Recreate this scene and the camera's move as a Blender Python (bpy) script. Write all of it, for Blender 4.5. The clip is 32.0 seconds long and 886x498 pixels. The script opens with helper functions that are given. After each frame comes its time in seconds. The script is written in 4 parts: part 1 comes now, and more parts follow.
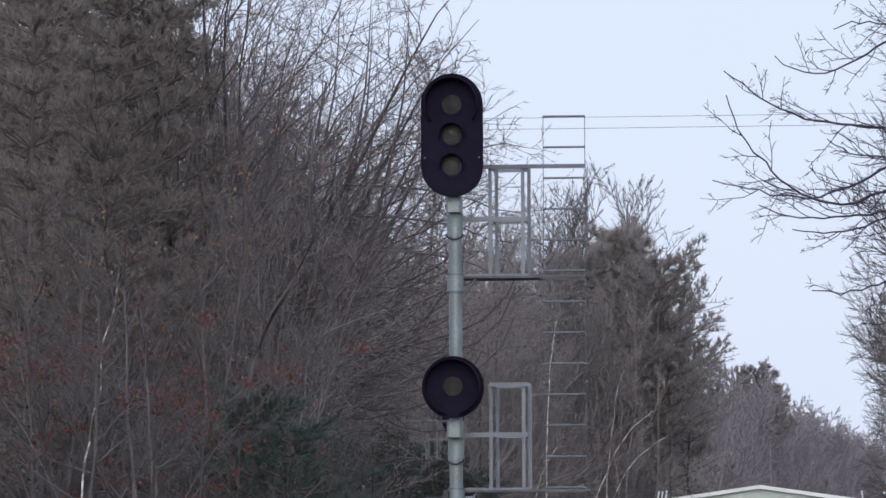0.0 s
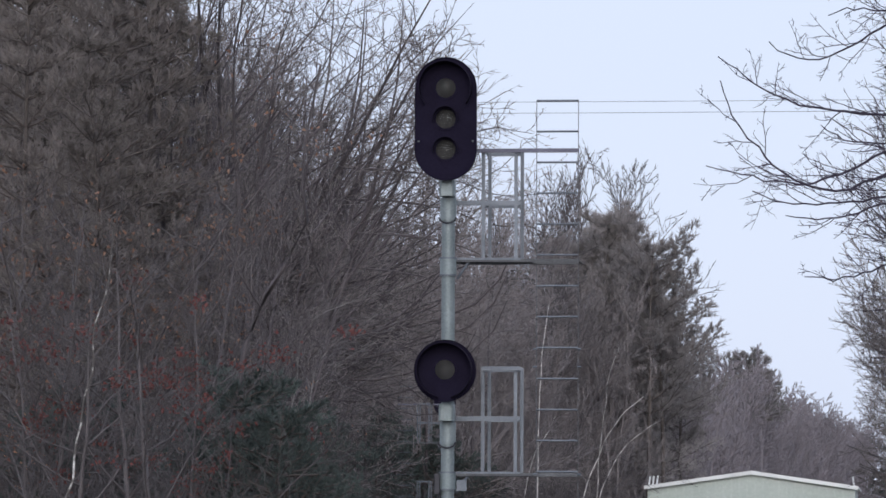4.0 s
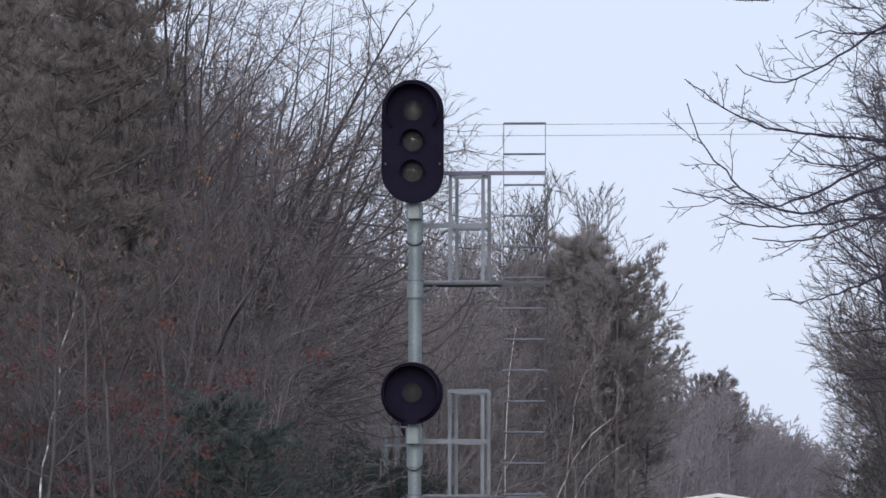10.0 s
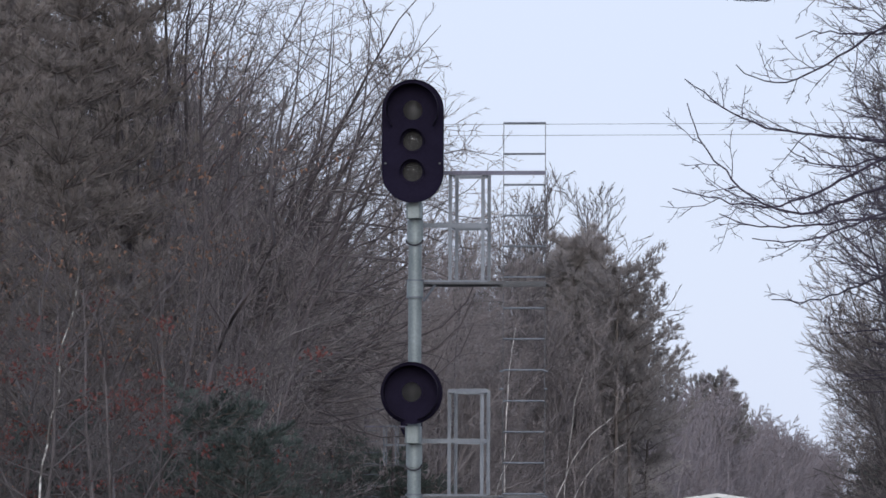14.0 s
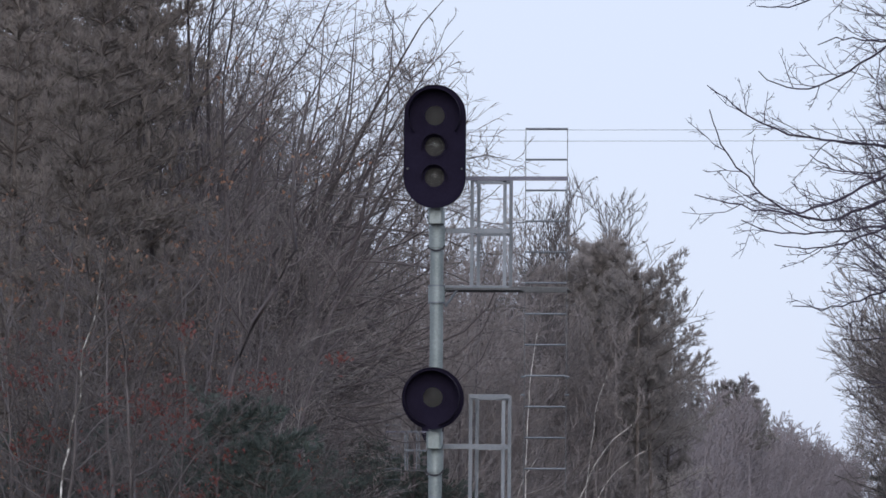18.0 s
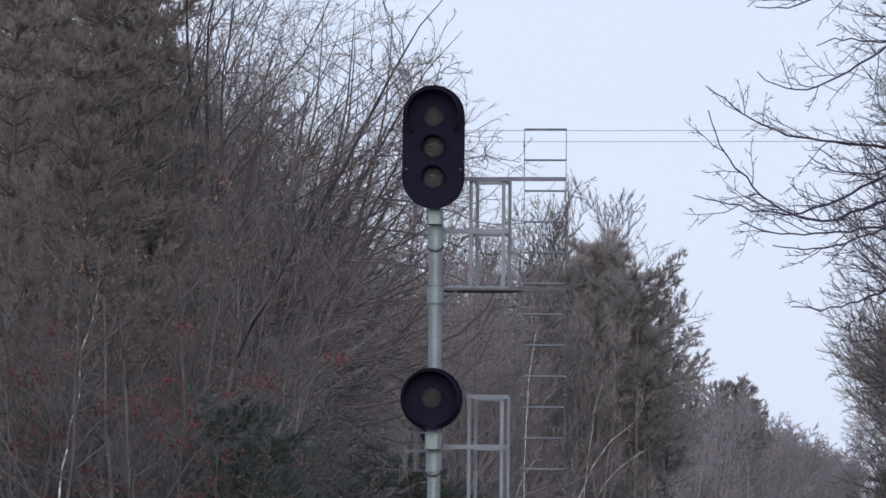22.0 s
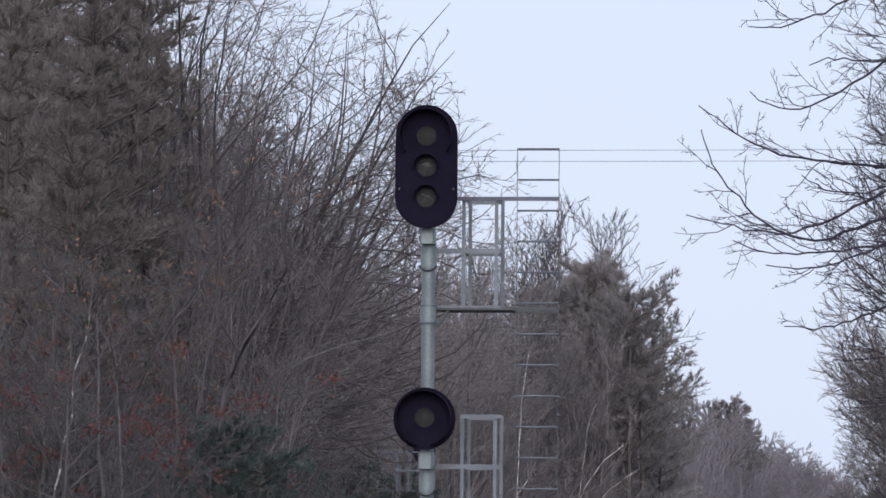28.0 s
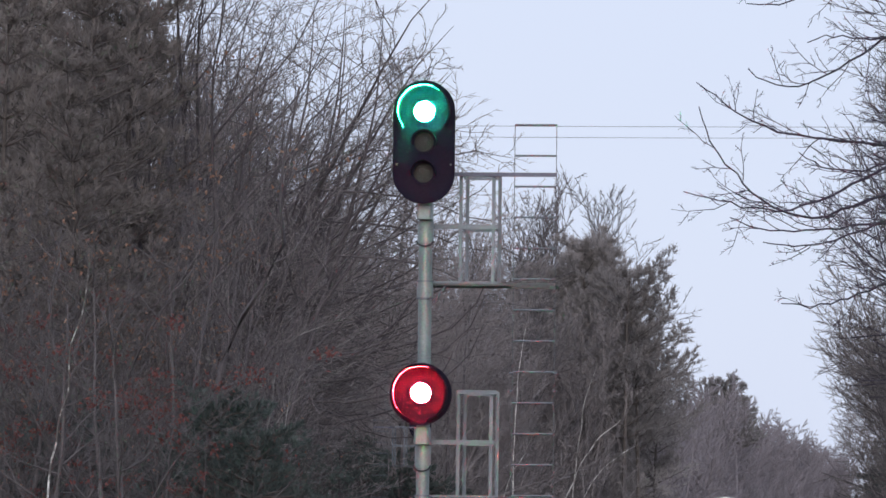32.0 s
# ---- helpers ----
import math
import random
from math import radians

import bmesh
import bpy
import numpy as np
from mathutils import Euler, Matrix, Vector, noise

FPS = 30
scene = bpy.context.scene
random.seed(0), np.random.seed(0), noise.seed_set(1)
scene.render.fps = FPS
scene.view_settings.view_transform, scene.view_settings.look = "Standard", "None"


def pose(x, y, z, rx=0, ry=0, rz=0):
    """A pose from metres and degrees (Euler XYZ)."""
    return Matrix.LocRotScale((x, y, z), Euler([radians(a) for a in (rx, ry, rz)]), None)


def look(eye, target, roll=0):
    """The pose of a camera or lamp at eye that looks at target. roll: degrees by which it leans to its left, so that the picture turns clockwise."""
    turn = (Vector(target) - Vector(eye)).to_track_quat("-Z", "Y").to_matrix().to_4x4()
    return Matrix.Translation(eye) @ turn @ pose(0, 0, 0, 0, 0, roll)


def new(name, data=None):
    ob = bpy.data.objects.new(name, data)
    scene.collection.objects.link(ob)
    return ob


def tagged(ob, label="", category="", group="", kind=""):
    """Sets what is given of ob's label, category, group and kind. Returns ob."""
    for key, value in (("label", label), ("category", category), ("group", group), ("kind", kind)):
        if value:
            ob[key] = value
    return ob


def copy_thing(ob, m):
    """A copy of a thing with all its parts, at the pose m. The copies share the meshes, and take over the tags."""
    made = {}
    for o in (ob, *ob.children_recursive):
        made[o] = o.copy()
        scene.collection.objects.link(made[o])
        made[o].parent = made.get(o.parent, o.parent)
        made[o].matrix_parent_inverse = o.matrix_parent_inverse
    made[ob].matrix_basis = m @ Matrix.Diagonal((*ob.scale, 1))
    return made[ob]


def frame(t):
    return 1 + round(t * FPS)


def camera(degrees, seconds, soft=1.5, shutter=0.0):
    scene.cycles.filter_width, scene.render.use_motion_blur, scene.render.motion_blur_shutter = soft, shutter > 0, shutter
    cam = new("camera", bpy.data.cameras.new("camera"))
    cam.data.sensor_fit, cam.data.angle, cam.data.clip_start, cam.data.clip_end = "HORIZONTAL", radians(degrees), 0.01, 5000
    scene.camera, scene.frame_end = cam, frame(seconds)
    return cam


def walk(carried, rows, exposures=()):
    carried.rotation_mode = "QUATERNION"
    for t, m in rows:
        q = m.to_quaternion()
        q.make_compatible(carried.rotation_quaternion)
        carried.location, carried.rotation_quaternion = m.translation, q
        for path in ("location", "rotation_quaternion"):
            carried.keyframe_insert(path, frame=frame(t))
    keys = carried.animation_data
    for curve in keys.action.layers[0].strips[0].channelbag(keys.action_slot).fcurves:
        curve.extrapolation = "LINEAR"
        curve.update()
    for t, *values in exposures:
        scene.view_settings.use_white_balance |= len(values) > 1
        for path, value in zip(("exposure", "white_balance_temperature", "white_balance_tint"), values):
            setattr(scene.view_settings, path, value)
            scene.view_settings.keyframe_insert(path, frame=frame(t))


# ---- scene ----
# A railway signal beside a wood in winter, seen through a long lens by a camera on one spot.
# x right, y along the line of sight down the clearing, z up; the eye is 1.7 m above the ground.
EYE = 1.7
cam = camera(10.0, 32.0, soft=1.6)
TURNS = [  # seconds, yaw, pitch, roll
    (0, 5.230, 3.518, 0.219), (0.3, 5.126, 3.467, 0.104), (0.5, 5.116, 3.521, 0.027), (0.8, 4.997, 3.716, -0.036),
    (1, 4.909, 3.585, -0.078), (1.3, 4.860, 3.568, -0.046), (1.5, 4.857, 3.490, -0.025), (1.8, 4.853, 3.464, -0.047),
    (2, 4.855, 3.454, -0.062), (2.3, 4.851, 3.443, -0.151), (2.5, 4.988, 3.297, -0.211), (2.8, 4.976, 3.313, -0.204),
    (3, 4.960, 3.305, -0.199), (3.3, 5.093, 3.307, -0.194), (3.5, 5.115, 3.351, -0.190), (3.8, 5.100, 3.359, -0.186),
    (4, 5.126, 3.332, -0.183), (4.3, 5.169, 3.445, -0.073), (4.5, 5.192, 3.493, 0.001), (6.5, 5.114, 3.560, -0.069),
    (6.8, 5.000, 3.717, -0.007), (7, 4.949, 3.769, 0.035), (7.3, 4.915, 3.763, 0.061), (7.5, 4.912, 3.721, 0.079),
    (7.8, 4.959, 3.387, -0.026), (8, 4.964, 3.327, -0.096), (8.3, 4.984, 3.244, -0.106), (8.5, 4.987, 3.321, -0.112),
    (8.8, 4.938, 3.445, -0.045), (9, 4.943, 3.404, 0.000), (9.3, 4.851, 3.510, 0.002), (9.5, 4.821, 3.541, 0.003),
    (9.8, 4.882, 3.554, -0.091), (10, 4.753, 3.589, -0.154), (10.3, 4.585, 3.547, -0.154), (10.5, 4.591, 3.550, -0.154),
    (10.8, 4.715, 3.521, -0.146), (11, 4.817, 3.452, -0.141), (11.3, 4.852, 3.480, -0.286), (11.5, 4.914, 3.573, -0.382),
    (11.8, 5.041, 3.544, -0.278), (12, 4.989, 3.564, -0.208), (12.3, 4.849, 3.689, -0.173), (12.5, 4.796, 3.648, -0.150),
    (12.8, 4.713, 3.605, -0.169), (13, 4.647, 3.604, -0.182), (13.3, 4.686, 3.624, -0.178), (13.5, 4.734, 3.577, -0.175),
    (15.5, 4.682, 3.696, -0.536), (15.8, 4.784, 3.716, -0.548), (16, 4.867, 3.694, -0.556), (16.3, 4.757, 3.711, -0.477),
    (16.5, 4.781, 3.606, -0.425), (16.8, 4.820, 3.601, -0.430), (17, 4.820, 3.674, -0.434), (17.3, 4.858, 3.587, -0.510),
    (17.5, 4.837, 3.565, -0.560), (17.8, 4.892, 3.671, -0.492), (18, 4.980, 3.645, -0.446), (18.3, 5.036, 3.762, -0.400),
    (18.5, 4.990, 3.855, -0.370), (18.8, 4.893, 3.777, -0.266), (19, 4.847, 3.760, -0.197), (19.3, 4.816, 3.868, -0.248),
    (19.5, 4.862, 3.917, -0.282), (19.8, 4.889, 3.931, -0.383), (20, 4.880, 3.895, -0.451), (20.3, 4.808, 3.835, -0.346),
    (20.5, 4.892, 3.715, -0.276), (20.8, 4.876, 3.661, -0.305), (21, 4.843, 3.662, -0.324), (21.3, 4.975, 3.679, -0.362),
    (21.5, 4.950, 3.669, -0.388), (21.8, 4.916, 3.652, -0.442), (22, 4.963, 3.651, -0.478), (22.3, 4.932, 3.782, -0.412),
    (22.5, 4.985, 3.876, -0.368), (22.8, 4.984, 3.886, -0.332), (23, 4.971, 3.867, -0.308), (23.3, 4.939, 3.718, -0.333),
    (23.5, 4.963, 3.677, -0.350), (23.8, 4.958, 3.646, -0.402), (24, 5.022, 3.651, -0.436), (24.3, 5.020, 3.640, -0.365),
    (24.5, 4.945, 3.715, -0.318), (26.5, 4.911, 3.773, -0.198), (26.8, 5.048, 3.776, -0.341), (27, 5.003, 3.866, -0.436),
    (27.3, 5.012, 3.949, -0.387), (27.5, 5.048, 3.987, -0.354), (27.8, 4.939, 4.027, -0.402), (28, 4.886, 3.875, -0.434),
    (28.3, 4.930, 3.717, -0.429), (28.5, 4.924, 3.691, -0.426), (28.8, 4.956, 3.589, -0.356), (29, 4.987, 3.548, -0.309),
    (29.3, 4.911, 3.563, -0.347), (29.5, 4.900, 3.517, -0.373), (29.8, 4.958, 3.531, -0.333), (30, 4.988, 3.597, -0.307),
    (30.1, 5.001, 3.659, -0.359), (30.2, 4.990, 3.652, -0.410), (30.3, 4.979, 3.632, -0.462), (30.4, 4.975, 3.618, -0.513),
    (30.5, 5.001, 3.553, -0.565), (30.6, 5.001, 3.475, -0.579), (30.7, 4.987, 3.404, -0.594), (30.8, 4.973, 3.371, -0.608),
    (30.9, 4.900, 3.404, -0.623), (31, 4.868, 3.550, -0.637), (31.1, 4.860, 3.540, -0.633), (31.2, 4.887, 3.540, -0.629),
    (31.3, 4.900, 3.540, -0.624), (31.4, 4.900, 3.507, -0.620), (31.5, 4.886, 3.520, -0.616), (31.6, 4.873, 3.540, -0.639),
    (31.7, 4.884, 3.520, -0.662), (31.8, 4.895, 3.519, -0.684), (31.9, 4.886, 3.590, -0.707), (32, 4.833, 3.598, -0.730),
]
LIT = 30.5
walk(cam, [(t, pose(0, 0, EYE, 90 + pitch, roll, yaw)) for t, yaw, pitch, roll in TURNS],
     exposures=[(0, 0.22, 6500, 10), (13, 0.20, 6500, 10), (20, 0.20, 6500, 10), (27, 0.21, 6500, 10), (30.4, 0.21, 6500, 10), (30.7, 0.14, 6550, 11), (32, 0.14, 6550, 11)])

# ---- world and light: an overcast winter sky ----
world = bpy.data.worlds.new("overcast_sky")
scene.world = world
world.use_nodes = True
wn, wl = world.node_tree.nodes, world.node_tree.links
wn.clear()
w_out, w_bg = wn.new("ShaderNodeOutputWorld"), wn.new("ShaderNodeBackground")
w_sky = wn.new("ShaderNodeTexSky")
w_sky.sky_type, w_sky.sun_disc = "NISHITA", False
w_sky.sun_elevation, w_sky.sun_rotation = radians(18), radians(176)
w_sky.air_density, w_sky.dust_density, w_sky.ozone_density = 1.0, 2.0, 1.0
w_dim = wn.new("ShaderNodeMix")
w_dim.data_type, w_dim.blend_type = "RGBA", "MULTIPLY"
w_dim.inputs["Factor"].default_value = 1.0
w_dim.inputs["B"].default_value = (0.09, 0.09, 0.09, 1)
w_noise = wn.new("ShaderNodeTexNoise")
w_noise.inputs["Scale"].default_value, w_noise.inputs["Detail"].default_value = 2.2, 4.0
w_ramp = wn.new("ShaderNodeValToRGB")
w_ramp.color_ramp.elements[0].position, w_ramp.color_ramp.elements[1].position = 0.3, 0.7
w_ramp.color_ramp.elements[0].color = (0.67, 0.75, 0.95, 1)
w_ramp.color_ramp.elements[1].color = (0.75, 0.82, 1.0, 1)
w_mix = wn.new("ShaderNodeMix")
w_mix.data_type = "RGBA"
w_mix.inputs["Factor"].default_value = 0.88
wl.new(w_sky.outputs["Color"], w_dim.inputs["A"])
wl.new(w_noise.outputs["Fac"], w_ramp.inputs["Fac"])
wl.new(w_dim.outputs["Result"], w_mix.inputs["A"])
wl.new(w_ramp.outputs["Color"], w_mix.inputs["B"])
wl.new(w_mix.outputs["Result"], w_bg.inputs["Color"])
w_bg.inputs["Strength"].default_value = 0.965
wl.new(w_bg.outputs["Background"], w_out.inputs["Surface"])

sun = new("sun", bpy.data.lights.new("sun", "SUN"))
sun.data.energy, sun.data.angle, sun.data.color = 1.5, radians(35), (1.0, 0.975, 0.955)
sun.matrix_world = look((6, -75, 31), (0, 20, 0))


# ---- materials ----
def shader(name, rough=0.8, metal=0.0):
    m = bpy.data.materials.new(name)
    m.use_nodes = True
    b = m.node_tree.nodes["Principled BSDF"]
    b.inputs["Roughness"].default_value, b.inputs["Metallic"].default_value = rough, metal
    return m, m.node_tree.nodes, m.node_tree.links, b


def mottled(name, dark, light, scale=3.0, rough=0.8, metal=0.0, bump=0.2, vary=0.25, fine=40.0):
    """Two colours blended by coarse stains and fine grain, with relief, each object a little apart in value."""
    m, n, l, b = shader(name, rough, metal)
    co = n.new("ShaderNodeTexCoord")
    big, small = n.new("ShaderNodeTexNoise"), n.new("ShaderNodeTexNoise")
    big.inputs["Scale"].default_value, big.inputs["Detail"].default_value = scale, 5.0
    small.inputs["Scale"].default_value, small.inputs["Detail"].default_value = fine, 3.0
    for t in (big, small):
        l.new(co.outputs["Object"], t.inputs["Vector"])
    mean = n.new("ShaderNodeMath")
    mean.operation = "MULTIPLY_ADD"
    mean.inputs[1].default_value = 0.45
    l.new(small.outputs["Fac"], mean.inputs[0])
    half = n.new("ShaderNodeMath")
    half.operation = "MULTIPLY"
    half.inputs[1].default_value = 0.55
    l.new(big.outputs["Fac"], half.inputs[0])
    l.new(half.outputs[0], mean.inputs[2])
    ramp = n.new("ShaderNodeValToRGB")
    ramp.color_ramp.elements[0].position, ramp.color_ramp.elements[1].position = 0.36, 0.64
    ramp.color_ramp.elements[0].color, ramp.color_ramp.elements[1].color = (*dark, 1), (*light, 1)
    l.new(mean.outputs[0], ramp.inputs["Fac"])
    info, value = n.new("ShaderNodeObjectInfo"), n.new("ShaderNodeMapRange")
    value.inputs["To Min"].default_value, value.inputs["To Max"].default_value = 1 - vary, 1 + vary
    l.new(info.outputs["Random"], value.inputs["Value"])
    hsv = n.new("ShaderNodeHueSaturation")
    l.new(value.outputs["Result"], hsv.inputs["Value"])
    l.new(ramp.outputs["Color"], hsv.inputs["Color"])
    l.new(hsv.outputs["Color"], b.inputs["Base Color"])
    if bump:
        bp = n.new("ShaderNodeBump")
        bp.inputs["Strength"].default_value, bp.inputs["Distance"].default_value = bump, 0.02
        l.new(small.outputs["Fac"], bp.inputs["Height"])
        l.new(bp.outputs["Normal"], b.inputs["Normal"])
    return m


def island_tint(name, stops, rough=0.7, vary=0.2):
    """Leaves or needles, each with a colour of its own."""
    m, n, l, b = shader(name, rough)
    geo, ramp = n.new("ShaderNodeNewGeometry"), n.new("ShaderNodeValToRGB")
    for i, c in enumerate(stops):
        e = ramp.color_ramp.elements[i] if i < 2 else ramp.color_ramp.elements.new(1.0)
        e.position, e.color = i / (len(stops) - 1), (*c, 1)
    l.new(geo.outputs["Random Per Island"], ramp.inputs["Fac"])
    info, value, hsv = n.new("ShaderNodeObjectInfo"), n.new("ShaderNodeMapRange"), n.new("ShaderNodeHueSaturation")
    value.inputs["To Min"].default_value, value.inputs["To Max"].default_value = 1 - vary, 1 + vary
    l.new(info.outputs["Random"], value.inputs["Value"])
    l.new(value.outputs["Result"], hsv.inputs["Value"])
    l.new(ramp.outputs["Color"], hsv.inputs["Color"])
    l.new(hsv.outputs["Color"], b.inputs["Base Color"])
    through_light, both = n.new("ShaderNodeBsdfTranslucent"), n.new("ShaderNodeMixShader")
    both.inputs["Fac"].default_value = 0.45
    l.new(hsv.outputs["Color"], through_light.inputs["Color"])
    l.new(b.outputs["BSDF"], both.inputs[1])
    l.new(through_light.outputs["BSDF"], both.inputs[2])
    l.new(both.outputs["Shader"], n["Material Output"].inputs["Surface"])
    return m


def glow(name, colour, strength):
    m, n, l, b = shader(name, 0.4)
    b.inputs["Base Color"].default_value = (*colour, 1)
    b.inputs["Emission Color"].default_value = (*colour, 1)
    b.inputs["Emission Strength"].default_value = strength
    return m


def lens_glass(name, scatter):
    m, n, l, b = shader(name)
    clear, gloss, mix, fres = (n.new("ShaderNodeBsdfTransparent"), n.new("ShaderNodeBsdfGlossy"),
                               n.new("ShaderNodeMixShader"), n.new("ShaderNodeFresnel"))
    clear.inputs["Color"].default_value = (0.93, 0.95, 0.94, 1)
    gloss.inputs["Roughness"].default_value = 0.16
    fres.inputs["IOR"].default_value = 1.28
    more = n.new("ShaderNodeMath")
    more.operation = "ADD"
    more.inputs[1].default_value = 0.004
    l.new(fres.outputs["Fac"], more.inputs[0])
    l.new(more.outputs[0], mix.inputs["Fac"])
    l.new(clear.outputs["BSDF"], mix.inputs[1])
    l.new(gloss.outputs["BSDF"], mix.inputs[2])
    milky, both = n.new("ShaderNodeBsdfTranslucent"), n.new("ShaderNodeMixShader")
    both.inputs["Fac"].default_value = scatter
    l.new(mix.outputs["Shader"], both.inputs[1])
    l.new(milky.outputs["BSDF"], both.inputs[2])
    l.new(both.outputs["Shader"], n["Material Output"].inputs["Surface"])
    return m


BARK = mottled("grey_brown_bark", (0.138, 0.119, 0.118), (0.228, 0.200, 0.198), 1.2, 0.75, bump=0.4, vary=0.16)
TWIG = mottled("twig_bark", (0.176, 0.152, 0.152), (0.268, 0.235, 0.233), 0.8, 0.6, bump=0.0, vary=0.18)
# Far trees' bark paled towards mauve: distance haze put into the colour.
HAZETWIG = mottled("hazed_far_bark", (0.185, 0.162, 0.176), (0.228, 0.201, 0.216), 0.8, 0.7, bump=0.0)
# Brown bark; the understorey shrubs also wear it for the shade they grow in.
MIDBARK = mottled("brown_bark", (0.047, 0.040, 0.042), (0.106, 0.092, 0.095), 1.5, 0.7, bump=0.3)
CROWNBARK = mottled("dark_purplish_bark", (0.052, 0.043, 0.048), (0.102, 0.087, 0.092), 1.5, 0.7, bump=0.3)
# Backlit darkness and purple lens fringing of the boughs, put into the bark.
DARKBARK = mottled("dark_backlit_bark", (0.018, 0.013, 0.030), (0.044, 0.034, 0.062), 2.0, 0.7, bump=0.3)
BIRCH = mottled("birch_bark", (0.09, 0.08, 0.075), (0.72, 0.70, 0.68), 5.0, 0.6, bump=0.3, fine=11.0)
BIRCH.node_tree.nodes["Color Ramp"].color_ramp.elements[0].position, BIRCH.node_tree.nodes["Color Ramp"].color_ramp.elements[1].position = 0.50, 0.66
PALEBIRCH = mottled("white_birch_bark", (0.15, 0.14, 0.135), (0.74, 0.72, 0.70), 4.0, 0.6, bump=0.3, fine=7.0)
# Sunlight on tree limbs, put in as pale bark.
SUNLITTWIG = mottled("sunlit_limb_bark", (0.09, 0.08, 0.08), (0.30, 0.28, 0.275), 3.0, 0.6, bump=0.2, fine=9.0)
PINEBARK = mottled("pine_bark", (0.060, 0.049, 0.045), (0.115, 0.095, 0.087), 1.6, 0.85, bump=0.5)
# Needles of the farthest pines, with distance haze mixed into the grey.
HAZENEEDLE = island_tint("hazed_pine_needles", [(0.25, 0.235, 0.235), (0.28, 0.264, 0.260), (0.31, 0.292, 0.286)])
# Corner pines' needles, lightened over NEEDLE to carry the haze at their distance.
DULLNEEDLE = island_tint("dull_hazed_needles", [(0.250, 0.227, 0.223), (0.282, 0.256, 0.250), (0.315, 0.287, 0.278)])
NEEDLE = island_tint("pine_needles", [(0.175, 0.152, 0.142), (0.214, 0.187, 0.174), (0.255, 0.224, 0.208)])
DARKNEEDLE = island_tint("hemlock_needles", [(0.060, 0.080, 0.076), (0.085, 0.108, 0.100), (0.112, 0.134, 0.124)])
DRYLEAF = island_tint("dry_oak_leaves", [(0.10, 0.034, 0.033), (0.155, 0.052, 0.048), (0.21, 0.085, 0.072)])
TANLEAF = island_tint("tan_beech_leaves", [(0.20, 0.10, 0.07), (0.27, 0.15, 0.10), (0.36, 0.23, 0.17)])
SOIL = mottled("leaf_litter_ground", (0.045, 0.035, 0.026), (0.12, 0.095, 0.07), 0.25, 0.95, bump=0.6, vary=0, fine=6.0)
GALV = mottled("galvanised_steel", (0.092, 0.105, 0.128), (0.157, 0.174, 0.205), 2.5, 0.5, 0.35, bump=0.05, vary=0.08, fine=60)
MASTPAINT = mottled("weathered_aluminium_paint", (0.135, 0.165, 0.174), (0.215, 0.250, 0.262), 3.0, 0.5, 0.25, bump=0.06, vary=0.05, fine=50)
BLACK = mottled("flat_black_paint", (0.0085, 0.0065, 0.0175), (0.0125, 0.0100, 0.0245), 4.0, 0.7, bump=0.05, vary=0.1)
BLACK.node_tree.nodes["Principled BSDF"].inputs["Specular IOR Level"].default_value = 0.06
# Steel darkened for the shaded deck underside and the backlit ladder rails.
DARKSTEEL = mottled("dark_shaded_steel", (0.045, 0.047, 0.055), (0.10, 0.105, 0.115), 4.0, 0.6, 0.2, bump=0.05, vary=0.1, fine=50)
INNER = mottled("matt_black_lining", (0.010, 0.009, 0.014), (0.015, 0.013, 0.020), 6.0, 0.85, bump=0.0, vary=0)
RUBBER = mottled("black_cable_rubber", (0.015, 0.014, 0.02), (0.03, 0.03, 0.04), 8.0, 0.6, vary=0)
# Upper top rail: backlit darkness and purple fringe put into the steel's colour.
RAILSTEEL = mottled("grey_backlit_steel", (0.085, 0.084, 0.12), (0.15, 0.15, 0.20), 4.0, 0.6, 0.2, bump=0.05, vary=0.1, fine=50)
LENS = lens_glass("clear_lens_glass", 0.04)
SPREADLENS = lens_glass("ribbed_spread_lens_glass", 0.4)
SHUT = mottled("grey_shutter_enamel", (0.026, 0.025, 0.026), (0.055, 0.053, 0.055), 9.0, 0.5, vary=0.1)
# Hoods in a black close to that of the plates.
HOODBLACK = mottled("black_hood_paint", (0.009, 0.0072, 0.0165), (0.014, 0.0115, 0.0235), 5.0, 0.8, bump=0.05, vary=0.05)
# Darker copy of the shutter enamel: the deeper hoods' shade put into the colour.
SHADEDSHUT = mottled("shaded_shutter_enamel", (0.008, 0.0075, 0.009), (0.017, 0.016, 0.018), 9.0, 0.5, vary=0.1)
for dull in (SHUT, SHADEDSHUT, INNER, HOODBLACK):
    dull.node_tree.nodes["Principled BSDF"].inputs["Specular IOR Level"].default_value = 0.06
GREEN = glow("green_lamp", (0.0, 1.0, 0.40), 1.8)
GREENBULB = glow("green_bulb", (0.003, 1.0, 0.2), 480000.0)
RED = glow("red_lamp", (1.0, 0.02, 0.05), 1.8)
REDBULB = glow("red_bulb", (1.0, 0.012, 0.016), 420000.0)
YELLOW = mottled("unlit_reflector", (0.02, 0.018, 0.012), (0.04, 0.035, 0.02), 9.0, 0.5)
CLAD = mottled("pale_green_grey_metal_siding", (0.36, 0.41, 0.385), (0.45, 0.50, 0.47), 0.6, 0.5, 0.1, bump=0.05, vary=0.02, fine=9)
TRIM = mottled("white_roof_trim", (0.62, 0.64, 0.64), (0.78, 0.79, 0.79), 1.0, 0.5, bump=0.03, vary=0.05)
NAVY = mottled("dark_blue_opening_shade", (0.012, 0.013, 0.028), (0.024, 0.026, 0.048), 1.5, 0.5, bump=0.03, vary=0, fine=9)
